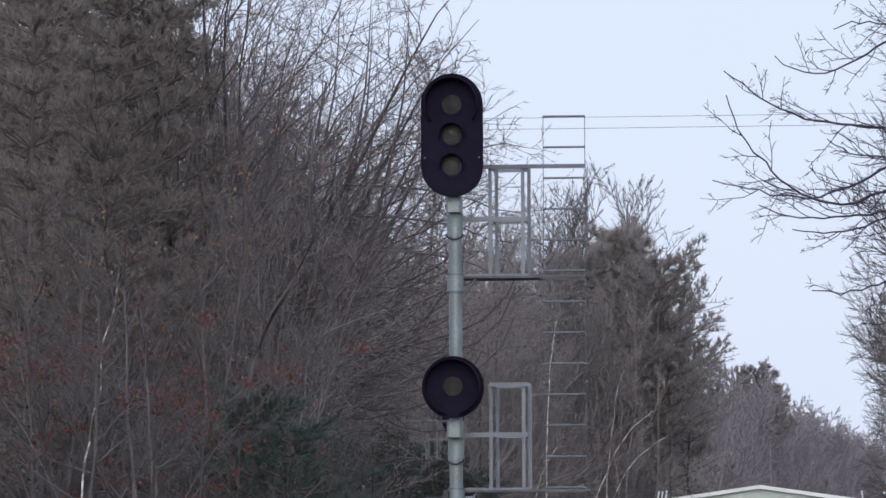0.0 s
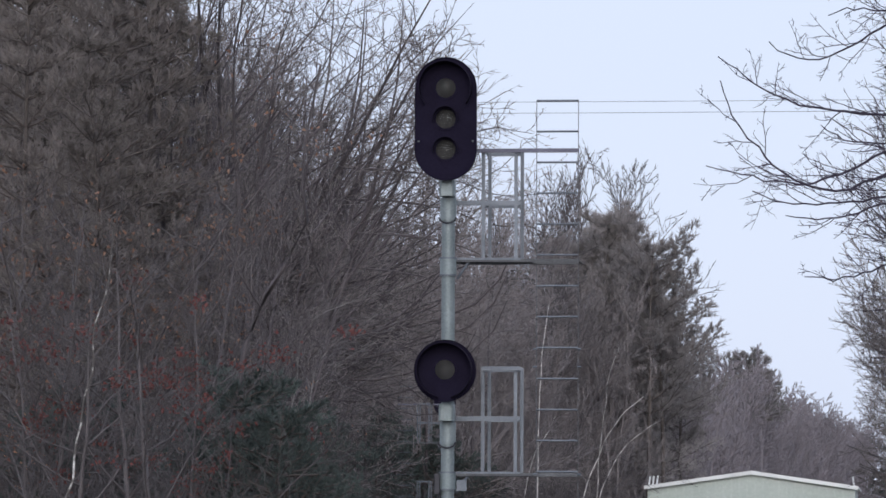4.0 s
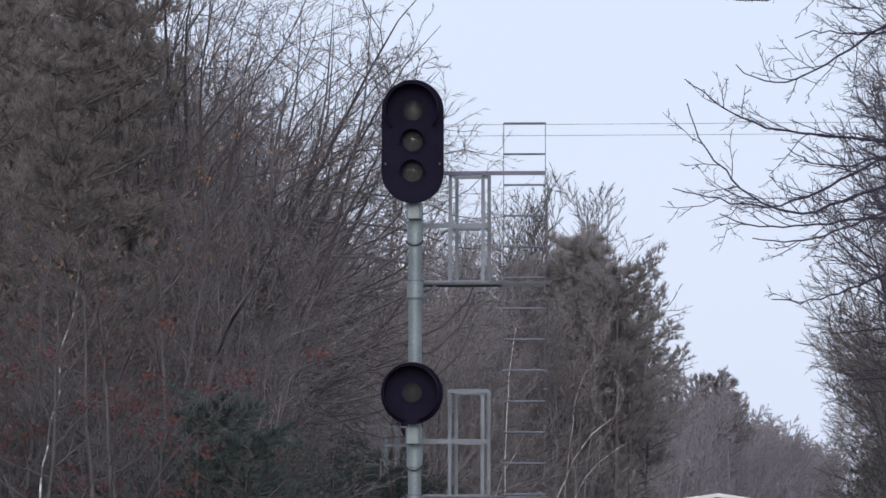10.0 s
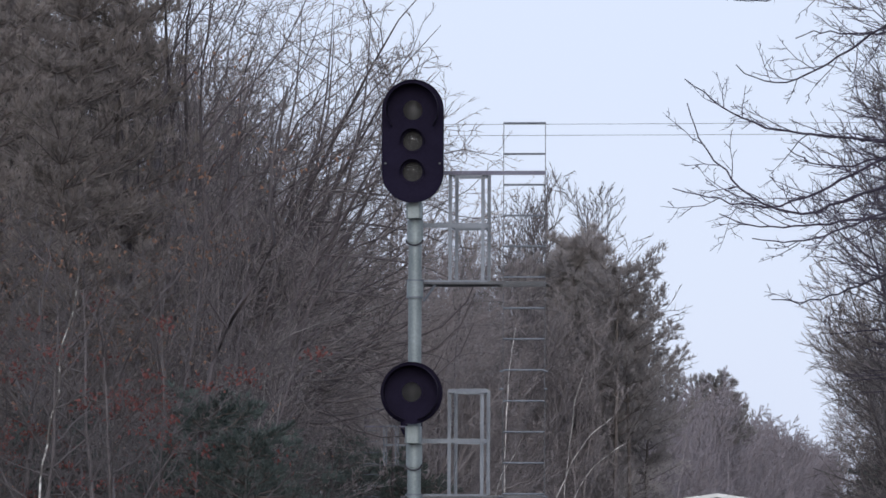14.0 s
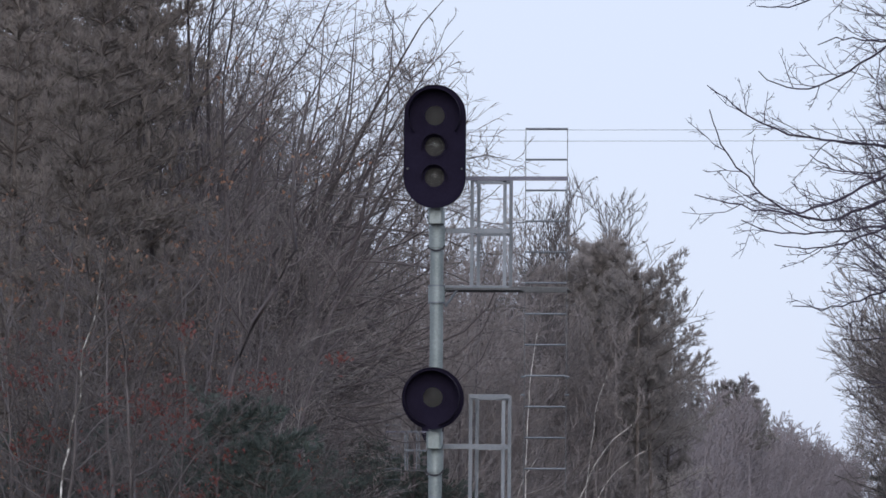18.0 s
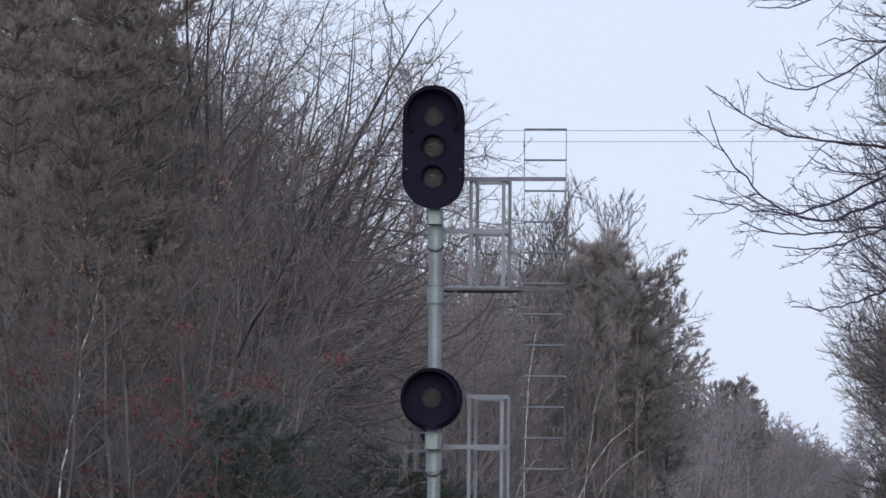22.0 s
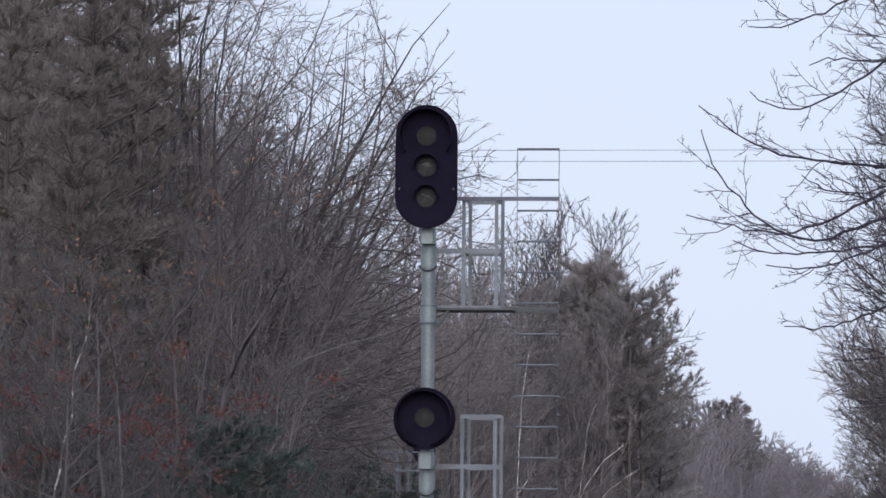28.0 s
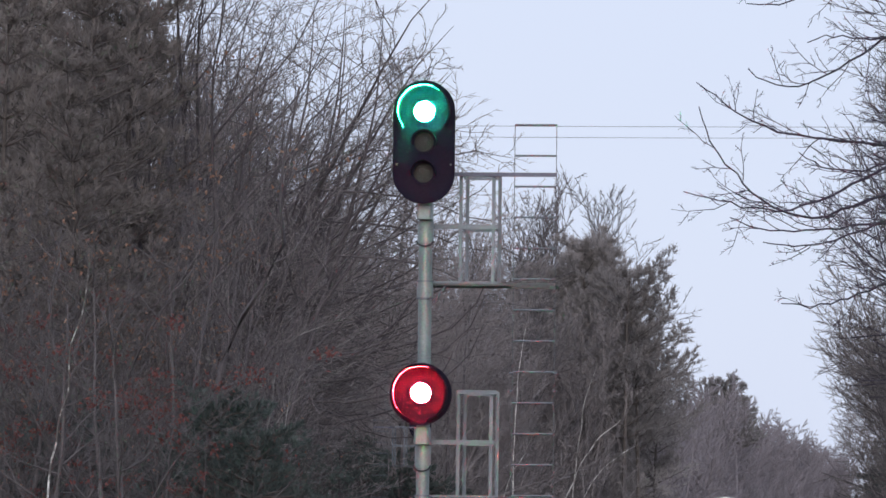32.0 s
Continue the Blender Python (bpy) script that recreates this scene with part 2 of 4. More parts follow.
WIRE = mottled("weathered_wire", (0.22, 0.24, 0.28), (0.30, 0.32, 0.36), 2.0, 0.6, vary=0)
POLEWOOD = mottled("creosoted_pole", (0.07, 0.055, 0.045), (0.14, 0.115, 0.095), 1.5, 0.9, bump=0.5)


# ---- geometry helpers ----
class Geo:
    """Vertices and faces gathered for one mesh."""

    def __init__(self):
        self.v, self.f = [], []

    def add(self, verts, faces):
        o = len(self.v)
        self.v += [tuple(p) for p in verts]
        self.f += [tuple(i + o for i in q) for q in faces]
        return self

    def box(self, x0, x1, y0, y1, z0, z1, c=0.0):
        """A block with its upright edges cut by c."""
        if c <= 0:
            v = [(x, y, z) for z in (z0, z1) for x, y in ((x0, y0), (x1, y0), (x1, y1), (x0, y1))]
            return self.add(v, [(3, 2, 1, 0), (4, 5, 6, 7), (0, 1, 5, 4), (1, 2, 6, 5), (2, 3, 7, 6), (3, 0, 4, 7)])
        ring = [(x0 + c, y0), (x1 - c, y0), (x1, y0 + c), (x1, y1 - c), (x1 - c, y1), (x0 + c, y1), (x0, y1 - c), (x0, y0 + c)]
        v = [(x, y, z) for z in (z0, z1) for x, y in ring]
        return self.add(v, [tuple(range(7, -1, -1)), tuple(range(8, 16))] + [(i, (i + 1) % 8, 8 + (i + 1) % 8, 8 + i) for i in range(8)])

    def rod(self, a, b, r, sides=8, r2=None):
        """A capped round bar from a to b."""
        a, b = Vector(a), Vector(b)
        d = (b - a).normalized()
        u = d.cross(Vector((0, 0, 1)) if abs(d.z) < 0.9 else Vector((1, 0, 0))).normalized()
        w = d.cross(u)
        r2 = r if r2 is None else r2
        v = [p + (u * math.cos(t) + w * math.sin(t)) * q for p, q in ((a, r), (b, r2))
             for t in (2 * math.pi * i / sides for i in range(sides))]
        s = sides
        return self.add(v, [(i, (i + 1) % s, s + (i + 1) % s, s + i) for i in range(s)] + [tuple(range(s - 1, -1, -1)), tuple(range(s, 2 * s))])

    def angle(self, a, b, leg, thick, up):
        """An angle iron from a to b: one leg along up, the other along its side."""
        a, b, up = Vector(a), Vector(b), Vector(up).normalized()
        side = (b - a).normalized().cross(up)
        prof = [(0, 0), (leg, 0), (leg, thick), (thick, thick), (thick, leg), (0, leg)]
        v = [p + side * x + up * y for p in (a, b) for x, y in prof]
        return self.add(v, [(i, (i + 1) % 6, 6 + (i + 1) % 6, 6 + i) for i in range(6)] + [(5, 4, 3, 2, 1, 0), (6, 7, 8, 9, 10, 11)])

    def loop(self, outline, y0, y1, hole=None):
        """A plate of the outline (x, z pairs) between y0 and y1; with a hole outline it is a ring."""
        n = len(outline)
        v = [(x, y0, z) for x, z in outline] + [(x, y1, z) for x, z in outline]
        f = [(i, (i + 1) % n, n + (i + 1) % n, n + i) for i in range(n)]
        if hole is None:
            f += [tuple(range(n - 1, -1, -1)), tuple(range(n, 2 * n))]
        else:
            v += [(x, y0, z) for x, z in hole] + [(x, y1, z) for x, z in hole]
            h = 2 * n
            for i in range(n):
                j = (i + 1) % n
                f += [(h + i, h + j, h + n + j, h + n + i), (i, j, h + j, h + i), (n + j, n + i, h + n + i, h + n + j)]
        return self.add(v, f)

    def mesh(self, name, smooth=False):
        me = bpy.data.meshes.new(name)
        me.from_pydata(self.v, [], self.f)
        bm = bmesh.new()
        bm.from_mesh(me)
        bmesh.ops.recalc_face_normals(bm, faces=bm.faces)
        bm.to_mesh(me)
        bm.free()
        if smooth:
            me.shade_smooth()
            me.set_sharp_from_angle(angle=radians(40))
        return me


def part(name, geo, material, parent, label="", smooth=False):
    me = geo if isinstance(geo, bpy.types.Mesh) else geo.mesh(name, smooth)
    if not me.materials:
        me.materials.append(material)
    ob = new(name, me)
    ob.parent = parent
    if label:
        tagged(ob, label)
    return ob


def thing(name, x, y, z, label, category, group="", kind="", rz=0.0):
    ob = new(name)
    ob.empty_display_size = 0.2
    ob.matrix_basis = pose(x, y, z, 0, 0, rz)
    return tagged(ob, label, category, group, kind)


def circle(r, n=48, cx=0.0, cz=0.0):
    return [(cx + r * math.sin(2 * math.pi * i / n), cz + r * math.cos(2 * math.pi * i / n)) for i in range(n)]


def stadium(r, half, cz, n=24):
    """An upright oval: half circles of radius r about cz - half and cz + half."""
    top = [(r * math.cos(math.pi * i / n), cz + half + r * math.sin(math.pi * i / n)) for i in range(n + 1)]
    low = [(-r * math.cos(math.pi * i / n), cz - half - r * math.sin(math.pi * i / n)) for i in range(n + 1)]
    return top + low


# ---- ground ----
def build_ground():
    rng = np.random.default_rng(3)
    xs = np.array([-3000, -600, -150, *np.linspace(-60, 30, 31), 90, 400, 3000.0])
    ys = np.array([-3000, -400, -60, *np.linspace(-10, 340, 71), 500, 900, 4500.0])
    X, Y = np.meshgrid(xs, ys)
    near = (np.abs(X) < 80) & (Y > -20) & (Y < 400)
    Z = np.where(near, rng.uniform(-0.06, 0.03, X.shape), 0.0) - 0.03
    v = np.stack([X, Y, Z], -1).reshape(-1, 3)
    nx, ny = len(xs), len(ys)
    f = [(j * nx + i, j * nx + i + 1, (j + 1) * nx + i + 1, (j + 1) * nx + i) for j in range(ny - 1) for i in range(nx - 1)]
    ob = part("ground", Geo().add(v, f), SOIL, None, smooth=True)
    tagged(ob, "brown winter ground of soil and leaf litter", "ground", kind="structure")


build_ground()


# ---- the signal ----
def hood(cx, cz, r, y0, depth, cut):
    """A round visor from y0 forward, open below by the angle cut (degrees) at its foot and tapering to a peak."""
    g = Geo()
    n, rows, wall = 36, 6, 0.006
    start = radians(-90 + cut)
    span = 2 * math.pi - 2 * radians(cut)
    outer = []
    for k, rr in enumerate((r, r - wall)):
        for j in range(rows + 1):
            for i in range(n + 1):
                a = start + span * i / n
                rise = 0.5 + 0.5 * math.sin(a)
                d = depth * (0.62 + 0.38 * rise) * j / rows
                outer.append((cx + rr * math.cos(a), y0 - d, cz + rr * math.sin(a)))
    g.v = outer
    m = (rows + 1) * (n + 1)
    w = n + 1
    for j in range(rows):
        for i in range(n):
            a = j * w + i
            g.f.append((a, a + 1, a + w + 1, a + w))
            g.f.append((m + a, m + a + w, m + a + w + 1, m + a + 1))
    for i in range(n):
        a = rows * w + i
        g.f.append((a, a + 1, m + a + 1, m + a))
    for j in range(rows):
        for i in (0, n):
            a = j * w + i
            g.f.append((a, a + w, m + a + w, m + a))
    return g


def dome(cx, cz, r, y0, bulge):
    g = Geo()
    n, rings = 32, 6
    for j in range(1, rings + 1):
        q = j / rings
        for i in range(n):
            t = 2 * math.pi * i / n
            g.v.append((cx + r * q * math.cos(t), y0 - bulge * (1 - q * q), cz + r * q * math.sin(t)))
    g.v.append((cx, y0 - bulge, cz))
    tip = len(g.v) - 1
    for i in range(n):
        g.f.append((tip, i, (i + 1) % n))
        for j in range(rings - 1):
            g.f.append((j * n + i, j * n + (i + 1) % n, (j + 1) * n + (i + 1) % n, (j + 1) * n + i))
    return g


PLATE_Y = -0.34   # the front of the background plates, in front of the mast
SHUTTERS = []


def build_lens(head, cz, lamp, movable):
    part("lens_ring", Geo().loop(circle(0.118, 40, 0, cz), PLATE_Y - 0.010, PLATE_Y + 0.002, circle(0.099, 40, 0, cz)), BLACK, head, smooth=True)
    # Added unseen ring that keeps lamp glow from leaking past the shutter.
    part("lens_barrel", Geo().loop(circle(0.108, 40, 0, cz), PLATE_Y + 0.004, PLATE_Y + 0.031, circle(0.0995, 40, 0, cz)), INNER, head)
    glass = part("lens", dome(0, cz, 0.1, PLATE_Y - 0.004, 0.05), SPREADLENS if movable else LENS, head, "clear round glass lens, domed", smooth=True)
    glass.visible_shadow = False
    # Added plate that covers the ever-glowing bulb until the signal lights.
    shut = part("shutter", Geo().loop(circle(0.103, 40), -0.003, 0.003), SHADEDSHUT if movable else SHUT, head, "added grey round shutter plate that hides the lamp behind the lens")
    shut.matrix_basis = pose(0, PLATE_Y + 0.035, cz)
    part("lamp", Geo().loop(circle(0.098, 40, 0, cz), PLATE_Y + 0.05, PLATE_Y + 0.062), lamp, head)
    if movable:
        part("bulb", Geo().loop(circle(0.092, 32, 0, cz), PLATE_Y + 0.042, PLATE_Y + 0.048), GREENBULB if movable == "green" else REDBULB, head, "bright signal bulb behind the lens")
        SHUTTERS.append((shut, cz, movable))


def build_head(root, cz, half, lenses, name):
    """A signal head: hollow housing behind a black background plate, hoods, lenses and lamps."""
    r = 0.297
    n = 24
    shape = (lambda q: stadium(q, half, cz, n)) if half else (lambda q: circle(q, 2 * n + 2, 0, cz))
    body = Geo().loop(shape(r), PLATE_Y + 0.006, PLATE_Y + 0.2, shape(r - 0.008))
    body.loop(shape(r - 0.002), PLATE_Y + 0.2, PLATE_Y + 0.212)
    head = part(name, body, BLACK, root, "black signal head with round-ended background plate", smooth=True)
    # the plate, pierced for each lens: built as strips round the holes
    bm = bmesh.new()
    outline = shape(0.305)
    rings = [outline] + [circle(0.1, 40, 0, z) for z, _, _ in lenses]
    edges = []
    for ring in rings:
        vs = [bm.verts.new((x, PLATE_Y, z)) for x, z in ring]
        edges += [bm.edges.new((vs[i], vs[(i + 1) % len(vs)])) for i in range(len(vs))]
    bmesh.ops.remove_doubles(bm, verts=bm.verts, dist=1e-5)
    bmesh.ops.triangle_fill(bm, use_beauty=True, edges=bm.edges[:])
    for face in [q for q in bm.faces if any((q.calc_center_median().x ** 2 + (q.calc_center_median().z - z) ** 2) < 0.0975 ** 2 for z, _, _ in lenses)]:
        bm.faces.remove(face)
    ext = bmesh.ops.extrude_face_region(bm, geom=bm.faces[:])
    bmesh.ops.translate(bm, verts=[e for e in ext["geom"] if isinstance(e, bmesh.types.BMVert)], vec=(0, 0.005, 0))
    bmesh.ops.recalc_face_normals(bm, faces=bm.faces)
    me = bpy.data.meshes.new("background_plate")
    bm.to_mesh(me)
    bm.free()
    part("background_plate", me, BLACK, head)
    part("plate_rim", Geo().loop(shape(0.311), PLATE_Y - 0.012, PLATE_Y + 0.012, shape(0.3035)), BLACK, head, smooth=True)
    for z, lamp, movable in lenses:
        build_lens(head, z, lamp, movable)
    # Added unseen walls that keep lamp glow from the next lens.
    for a, b in zip(lenses, lenses[1:]):
        z = (a[0] + b[0]) / 2
        part("divider", Geo().box(-r + 0.01, r - 0.01, PLATE_Y + 0.006, PLATE_Y + 0.2, z - 0.003, z + 0.003), INNER, head)
    if half:
        for x in (-0.272, 0.272):
            part("bolt", Geo().rod((x, PLATE_Y - 0.02, cz - 0.225), (x, PLATE_Y - 0.002, cz - 0.225), 0.011, 6), DARKSTEEL, head)
    return head


def build_platform(root, z, top, mid, rail_end):
    """A maintainer's landing: angle-iron frame with grating, a cage of four posts, rails."""
    near, far = 0.09, 0.52
    deck = Geo()
    z1 = z - 0.03
    deck.angle((0.06, near, z1), (1.30, near, z1), 0.032, 0.006, (0, 0, 1))
    deck.angle((1.30, far, z1), (0.06, far, z1), 0.032, 0.006, (0, 0, 1))
    deck.angle((0.08, far, z1), (0.08, near, z1), 0.032, 0.006, (0, 0, 1))
    deck.angle((1.295, near, z1), (1.295, far, z1), 0.032, 0.006, (0, 0, 1))
    plat = part("platform", deck, DARKSTEEL, root, "galvanised angle-iron landing with grating deck")
    slat = Geo().box(0.10, 0.84, -0.003, 0.003, -0.03, 0.0).mesh("slat")
    slat.materials.append(DARKSTEEL)
    part("toe_plate", Geo().box(0.07, 0.72, near - 0.012, near - 0.001, z - 0.008, z + 0.014), GALV, plat)
    for i in range(10):
        s = part("slat", slat, GALV, plat)
        s.matrix_basis = pose(0, near + 0.02 + 0.04 * i, z - 0.001)
    for x in (0.36, 0.69):
        for y, flip in ((near, 1), (far, -1)):
            leg = 0.034
            part("post", Geo().angle((x, y + flip * 0.004, z - 0.03), (x, y + flip * 0.004, top), leg, 0.006, (0, flip, 0)), GALV, plat)
    part("top_rail", Geo().angle((0.10 if rail_end > 1 else 0.34, near - 0.006, top - 0.04), (rail_end, near - 0.006, top - 0.04), 0.042, 0.006, (0, 0, 1)), RAILSTEEL if rail_end > 1 else GALV, plat)
    part("top_rail", Geo().angle((0.72, far + 0.004, top - 0.04), (0.34, far + 0.004, top - 0.04), 0.042, 0.006, (0, 0, 1)), GALV, plat)
    part("mid_rail", Geo().box(0.07, 0.72, near - 0.008, near - 0.002, mid - 0.024, mid + 0.024), GALV, plat)
    part("mid_rail", Geo().box(0.34, 0.72, far + 0.004, far + 0.01, mid - 0.022, mid + 0.022), GALV, plat)
    for x in (0.35, 0.68):
        part("side_rail", Geo().box(x, x + 0.006, near + 0.006, far, top - 0.04, top - 0.002), GALV, plat)
        part("side_rail", Geo().box(x, x + 0.006, near + 0.006, far, mid - 0.02, mid + 0.02), GALV, plat)
    # collar and strap that hold the landing to the mast
    part("collar", Geo().rod((0, 0, z - 0.17), (0, 0, z + 0.01), 0.083, 24), MASTPAINT, plat, smooth=True)
    part("strap", Geo().rod((0, 0, z - 0.175), (0, 0, z - 0.16), 0.088, 24), GALV, plat, smooth=True)
    part("strap", Geo().rod((0, 0, z - 0.005), (0, 0, z + 0.012), 0.088, 24), GALV, plat, smooth=True)
    part("brace", Geo().rod((0.08, near, z - 0.2), (0.2, near, z - 0.03), 0.014, 8), GALV, plat)
    return plat


def build_signal():
    root = thing("railway_signal", -4.495, 50.6, 0,
                 "tall grey mast signal with two black heads and side ladder", "railway signal", "mast signals")
    mast = Geo().rod((0, 0, 0.12), (0, 0, 6.05), 0.067, 28)
    part("mast", mast, MASTPAINT, root, "weathered grey-green tubular steel mast", smooth=True)
    foot = Geo().box(-0.35, 0.35, -0.35, 0.35, -0.12, 0.06, 0.03)
    part("base", foot, mottled("concrete", (0.28, 0.27, 0.25), (0.42, 0.41, 0.39), 3.0, 0.9), root)
    flange = Geo().rod((0, 0, 0.05), (0, 0, 0.15), 0.19, 24, 0.11)
    part("base_flange", flange, MASTPAINT, root, smooth=True)
    # heads
    build_head(root, 5.942, 0.307, [(6.25, GREEN, "green"), (5.942, YELLOW, ""), (5.634, YELLOW, "")], "upper_signal_head")
    build_head(root, 3.422, 0, [(3.432, RED, "red")], "lower_signal_head")
    uh = [o for o in root.children if o.name.startswith("upper_signal_head")][0]
    lh = [o for o in root.children if o.name.startswith("lower_signal_head")][0]
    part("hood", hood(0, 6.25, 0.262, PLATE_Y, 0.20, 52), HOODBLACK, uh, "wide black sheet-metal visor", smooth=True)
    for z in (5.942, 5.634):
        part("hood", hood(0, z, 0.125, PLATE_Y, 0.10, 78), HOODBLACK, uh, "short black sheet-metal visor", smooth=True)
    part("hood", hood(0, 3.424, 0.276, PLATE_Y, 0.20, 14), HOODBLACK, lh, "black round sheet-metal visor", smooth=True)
    # brackets between mast and heads
    for z in (5.33, 2.985 + 0.09):
        fit = Geo().box(-0.074, 0.074, -0.22, 0.05, z - 0.15, z + 0.02, 0.02)
        part("head_bracket", fit, MASTPAINT, root)
        hub = Geo().rod((0, 0, z - 0.38), (0, 0, z - 0.16), 0.082, 24)
        part("bracket_hub", hub, MASTPAINT, root, smooth=True)
        bolt = Geo()
        for i in range(13):
            a0, a1 = math.pi * (1 + i / 13), math.pi * (1 + (i + 1) / 13)
            bolt.rod((0.085 * math.cos(a0), -0.095, z - 0.36 + 0.055 * math.sin(a0)), (0.085 * math.cos(a1), -0.095, z - 0.36 + 0.055 * math.sin(a1)), 0.010, 6)
        part("u_bolt", bolt, RUBBER, root, "dark curved clamp bolt")
        part("cable_clip", Geo().box(-0.1, -0.088, -0.05, 0.02, z - 0.09, z - 0.06), RUBBER, root)
    part("neck", Geo().rod((0, -0.14, 5.6), (0, -0.14, 5.2), 0.05, 16), MASTPAINT, root, smooth=True)
    build_platform(root, 4.56, 5.672, 5.125, 1.31)
    build_platform(root, 2.41, 3.478, 2.955, 0.73)
    # ladder
    x0, x1, ly = 0.882, 1.302, 0.10
    rails = Geo().box(x0 - 0.0024, x0 + 0.0024, ly - 0.02, ly + 0.02, 0, 6.165).box(x1 - 0.0024, x1 + 0.0024, ly - 0.02, ly + 0.02, 0, 6.165)
    ladder = part("ladder", rails, DARKSTEEL, root, "narrow galvanised ladder with flat rails")
    rung = Geo().rod((x0, ly, 0), (x1, ly, 0), 0.0105, 10).mesh("rung", True)
    rung.materials.append(GALV)
    for i in range(19):
        part("rung", rung, GALV, ladder).matrix_basis = pose(0, 0, 6.157 - 0.311 * i)
    for z in (3.655, 3.475, 2.40):
        for x in (x0 - 0.012, x1 + 0.012):
            part("bolt", Geo().rod((x - 0.02, ly - 0.03, z), (x + 0.02, ly - 0.03, z), 0.011, 6), GALV, ladder)
    # cable box and conduit on the mast
    part("junction_box", Geo().box(-0.13, -0.072, -0.08, 0.02, 2.2, 2.40, 0.006), RUBBER, root, "small dark cable box strapped to the mast")
    part("conduit", Geo().rod((-0.085, -0.02, 0.1), (-0.085, -0.02, 2.2), 0.014, 8), RUBBER, root)
    part("bracket_plate", Geo().box(0.09, 0.19, 0.0, 0.02, 2.23, 2.34, 0.0), GALV, root)
    return root


SIGNAL = build_signal()
FAR_SIGNAL = copy_thing(SIGNAL, pose(-12.84, 143.3, 0, 0, 0, 180))
for ob in FAR_SIGNAL.children_recursive:
    if ob.name.startswith("lamp") and ob.data.materials[0] in (GREEN, RED):
        ob.data = ob.data.copy()
        ob.data.materials[0] = YELLOW
tagged(FAR_SIGNAL, "distant mast signal seen from behind, ladder turned the other way")


# ---- trees ----
def unit(a):
    return a / np.maximum(np.linalg.norm(a, axis=-1, keepdims=True), 1e-9)


def grow(rng, start, way, length, r0, n, wob, up, tip=0.35, sweep=0.0):
    """Many branches at once: each bends by wob and turns towards the sky by up, and sideways by sweep."""
    m = len(start)
    pts, d, p = [start], unit(way), start.copy()
    for i in range(n):
        d = unit(d + rng.normal(0, wob, (m, 3)) + np.array([sweep, 0, up]))
        p = p + d * (length / n)[:, None]
        pts.append(p)
    q = np.linspace(0, 1, n + 1)
    return np.stack(pts, 1), r0[:, None] * (1 - (1 - tip) * q)[None]


def sprout(rng, pts, rad, per, lo, hi, spread, scale, thin, rmin):
    """per children on each branch, between lo and hi of its length, leaning off by spread (degrees)."""
    m, n = pts.shape[0], pts.shape[1] - 1
    t = (lo + (hi - lo) * (np.arange(per)[None] + rng.uniform(0, 1, (m, per))) / per)
    k = np.minimum((t * n).astype(int), n - 1)
    w = (t * n - k)[..., None]
    row = np.arange(m)[:, None]
    a, b = pts[row, k], pts[row, k + 1]
    start, along = a + (b - a) * w, unit(b - a)
    side = unit(np.cross(along, rng.normal(0, 1, along.shape)))
    ang = np.radians(rng.uniform(spread[0], spread[1], t.shape))[..., None]
    way = along * np.cos(ang) + side * np.sin(ang)
    span = np.linalg.norm(pts[:, -1] - pts[:, 0], axis=-1)[:, None]
    length = span * scale * (1.15 - 0.7 * t) * rng.uniform(0.6, 1.3, t.shape)
    r = np.maximum(rad[row, k] * thin, rmin)
    return start.reshape(-1, 3), way.reshape(-1, 3), length.ravel(), r.ravel()


def tube_arrays(pts, rad, sides):
    m, n1 = pts.shape[:2]
    d = unit(np.gradient(pts, axis=1))
    ref = np.where(np.abs(d[..., 2:3]) < 0.9, np.array([0, 0, 1.0]), np.array([1.0, 0, 0]))
    u = unit(np.cross(d, ref))
    w = np.cross(d, u)
    a = 2 * np.pi * np.arange(sides) / sides
    v = pts[:, :, None] + rad[..., None, None] * (u[:, :, None] * np.cos(a)[:, None] + w[:, :, None] * np.sin(a)[:, None])
    i, j, k = np.meshgrid(np.arange(m), np.arange(n1 - 1), np.arange(sides), indexing="ij")
    at = lambda jj, kk: (i * n1 + jj) * sides + kk
    f = np.stack([at(j, k), at(j, (k + 1) % sides), at(j + 1, (k + 1) % sides), at(j + 1, k)], -1)
    return v.reshape(-1, 3), f.reshape(-1, 4)


def spikes(start, way, length, r0):
    """Twigs as three-sided tapering points."""
    d = unit(way)
    u = unit(np.cross(d, np.where(np.abs(d[:, 2:3]) < 0.9, np.array([0, 0, 1.0]), np.array([1.0, 0, 0]))))
    w = np.cross(d, u)
    ring = [start + r0[:, None] * (u * math.cos(a) + w * math.sin(a)) for a in (0.0, 2.0944, 4.1888)]
    v = np.stack(ring + [start + d * length[:, None]], 1).reshape(-1, 3)
    f = np.array([[0, 1, 3], [1, 2, 3], [2, 0, 3]])[None] + 4 * np.arange(len(start))[:, None, None]
    return v, f.reshape(-1, 3)


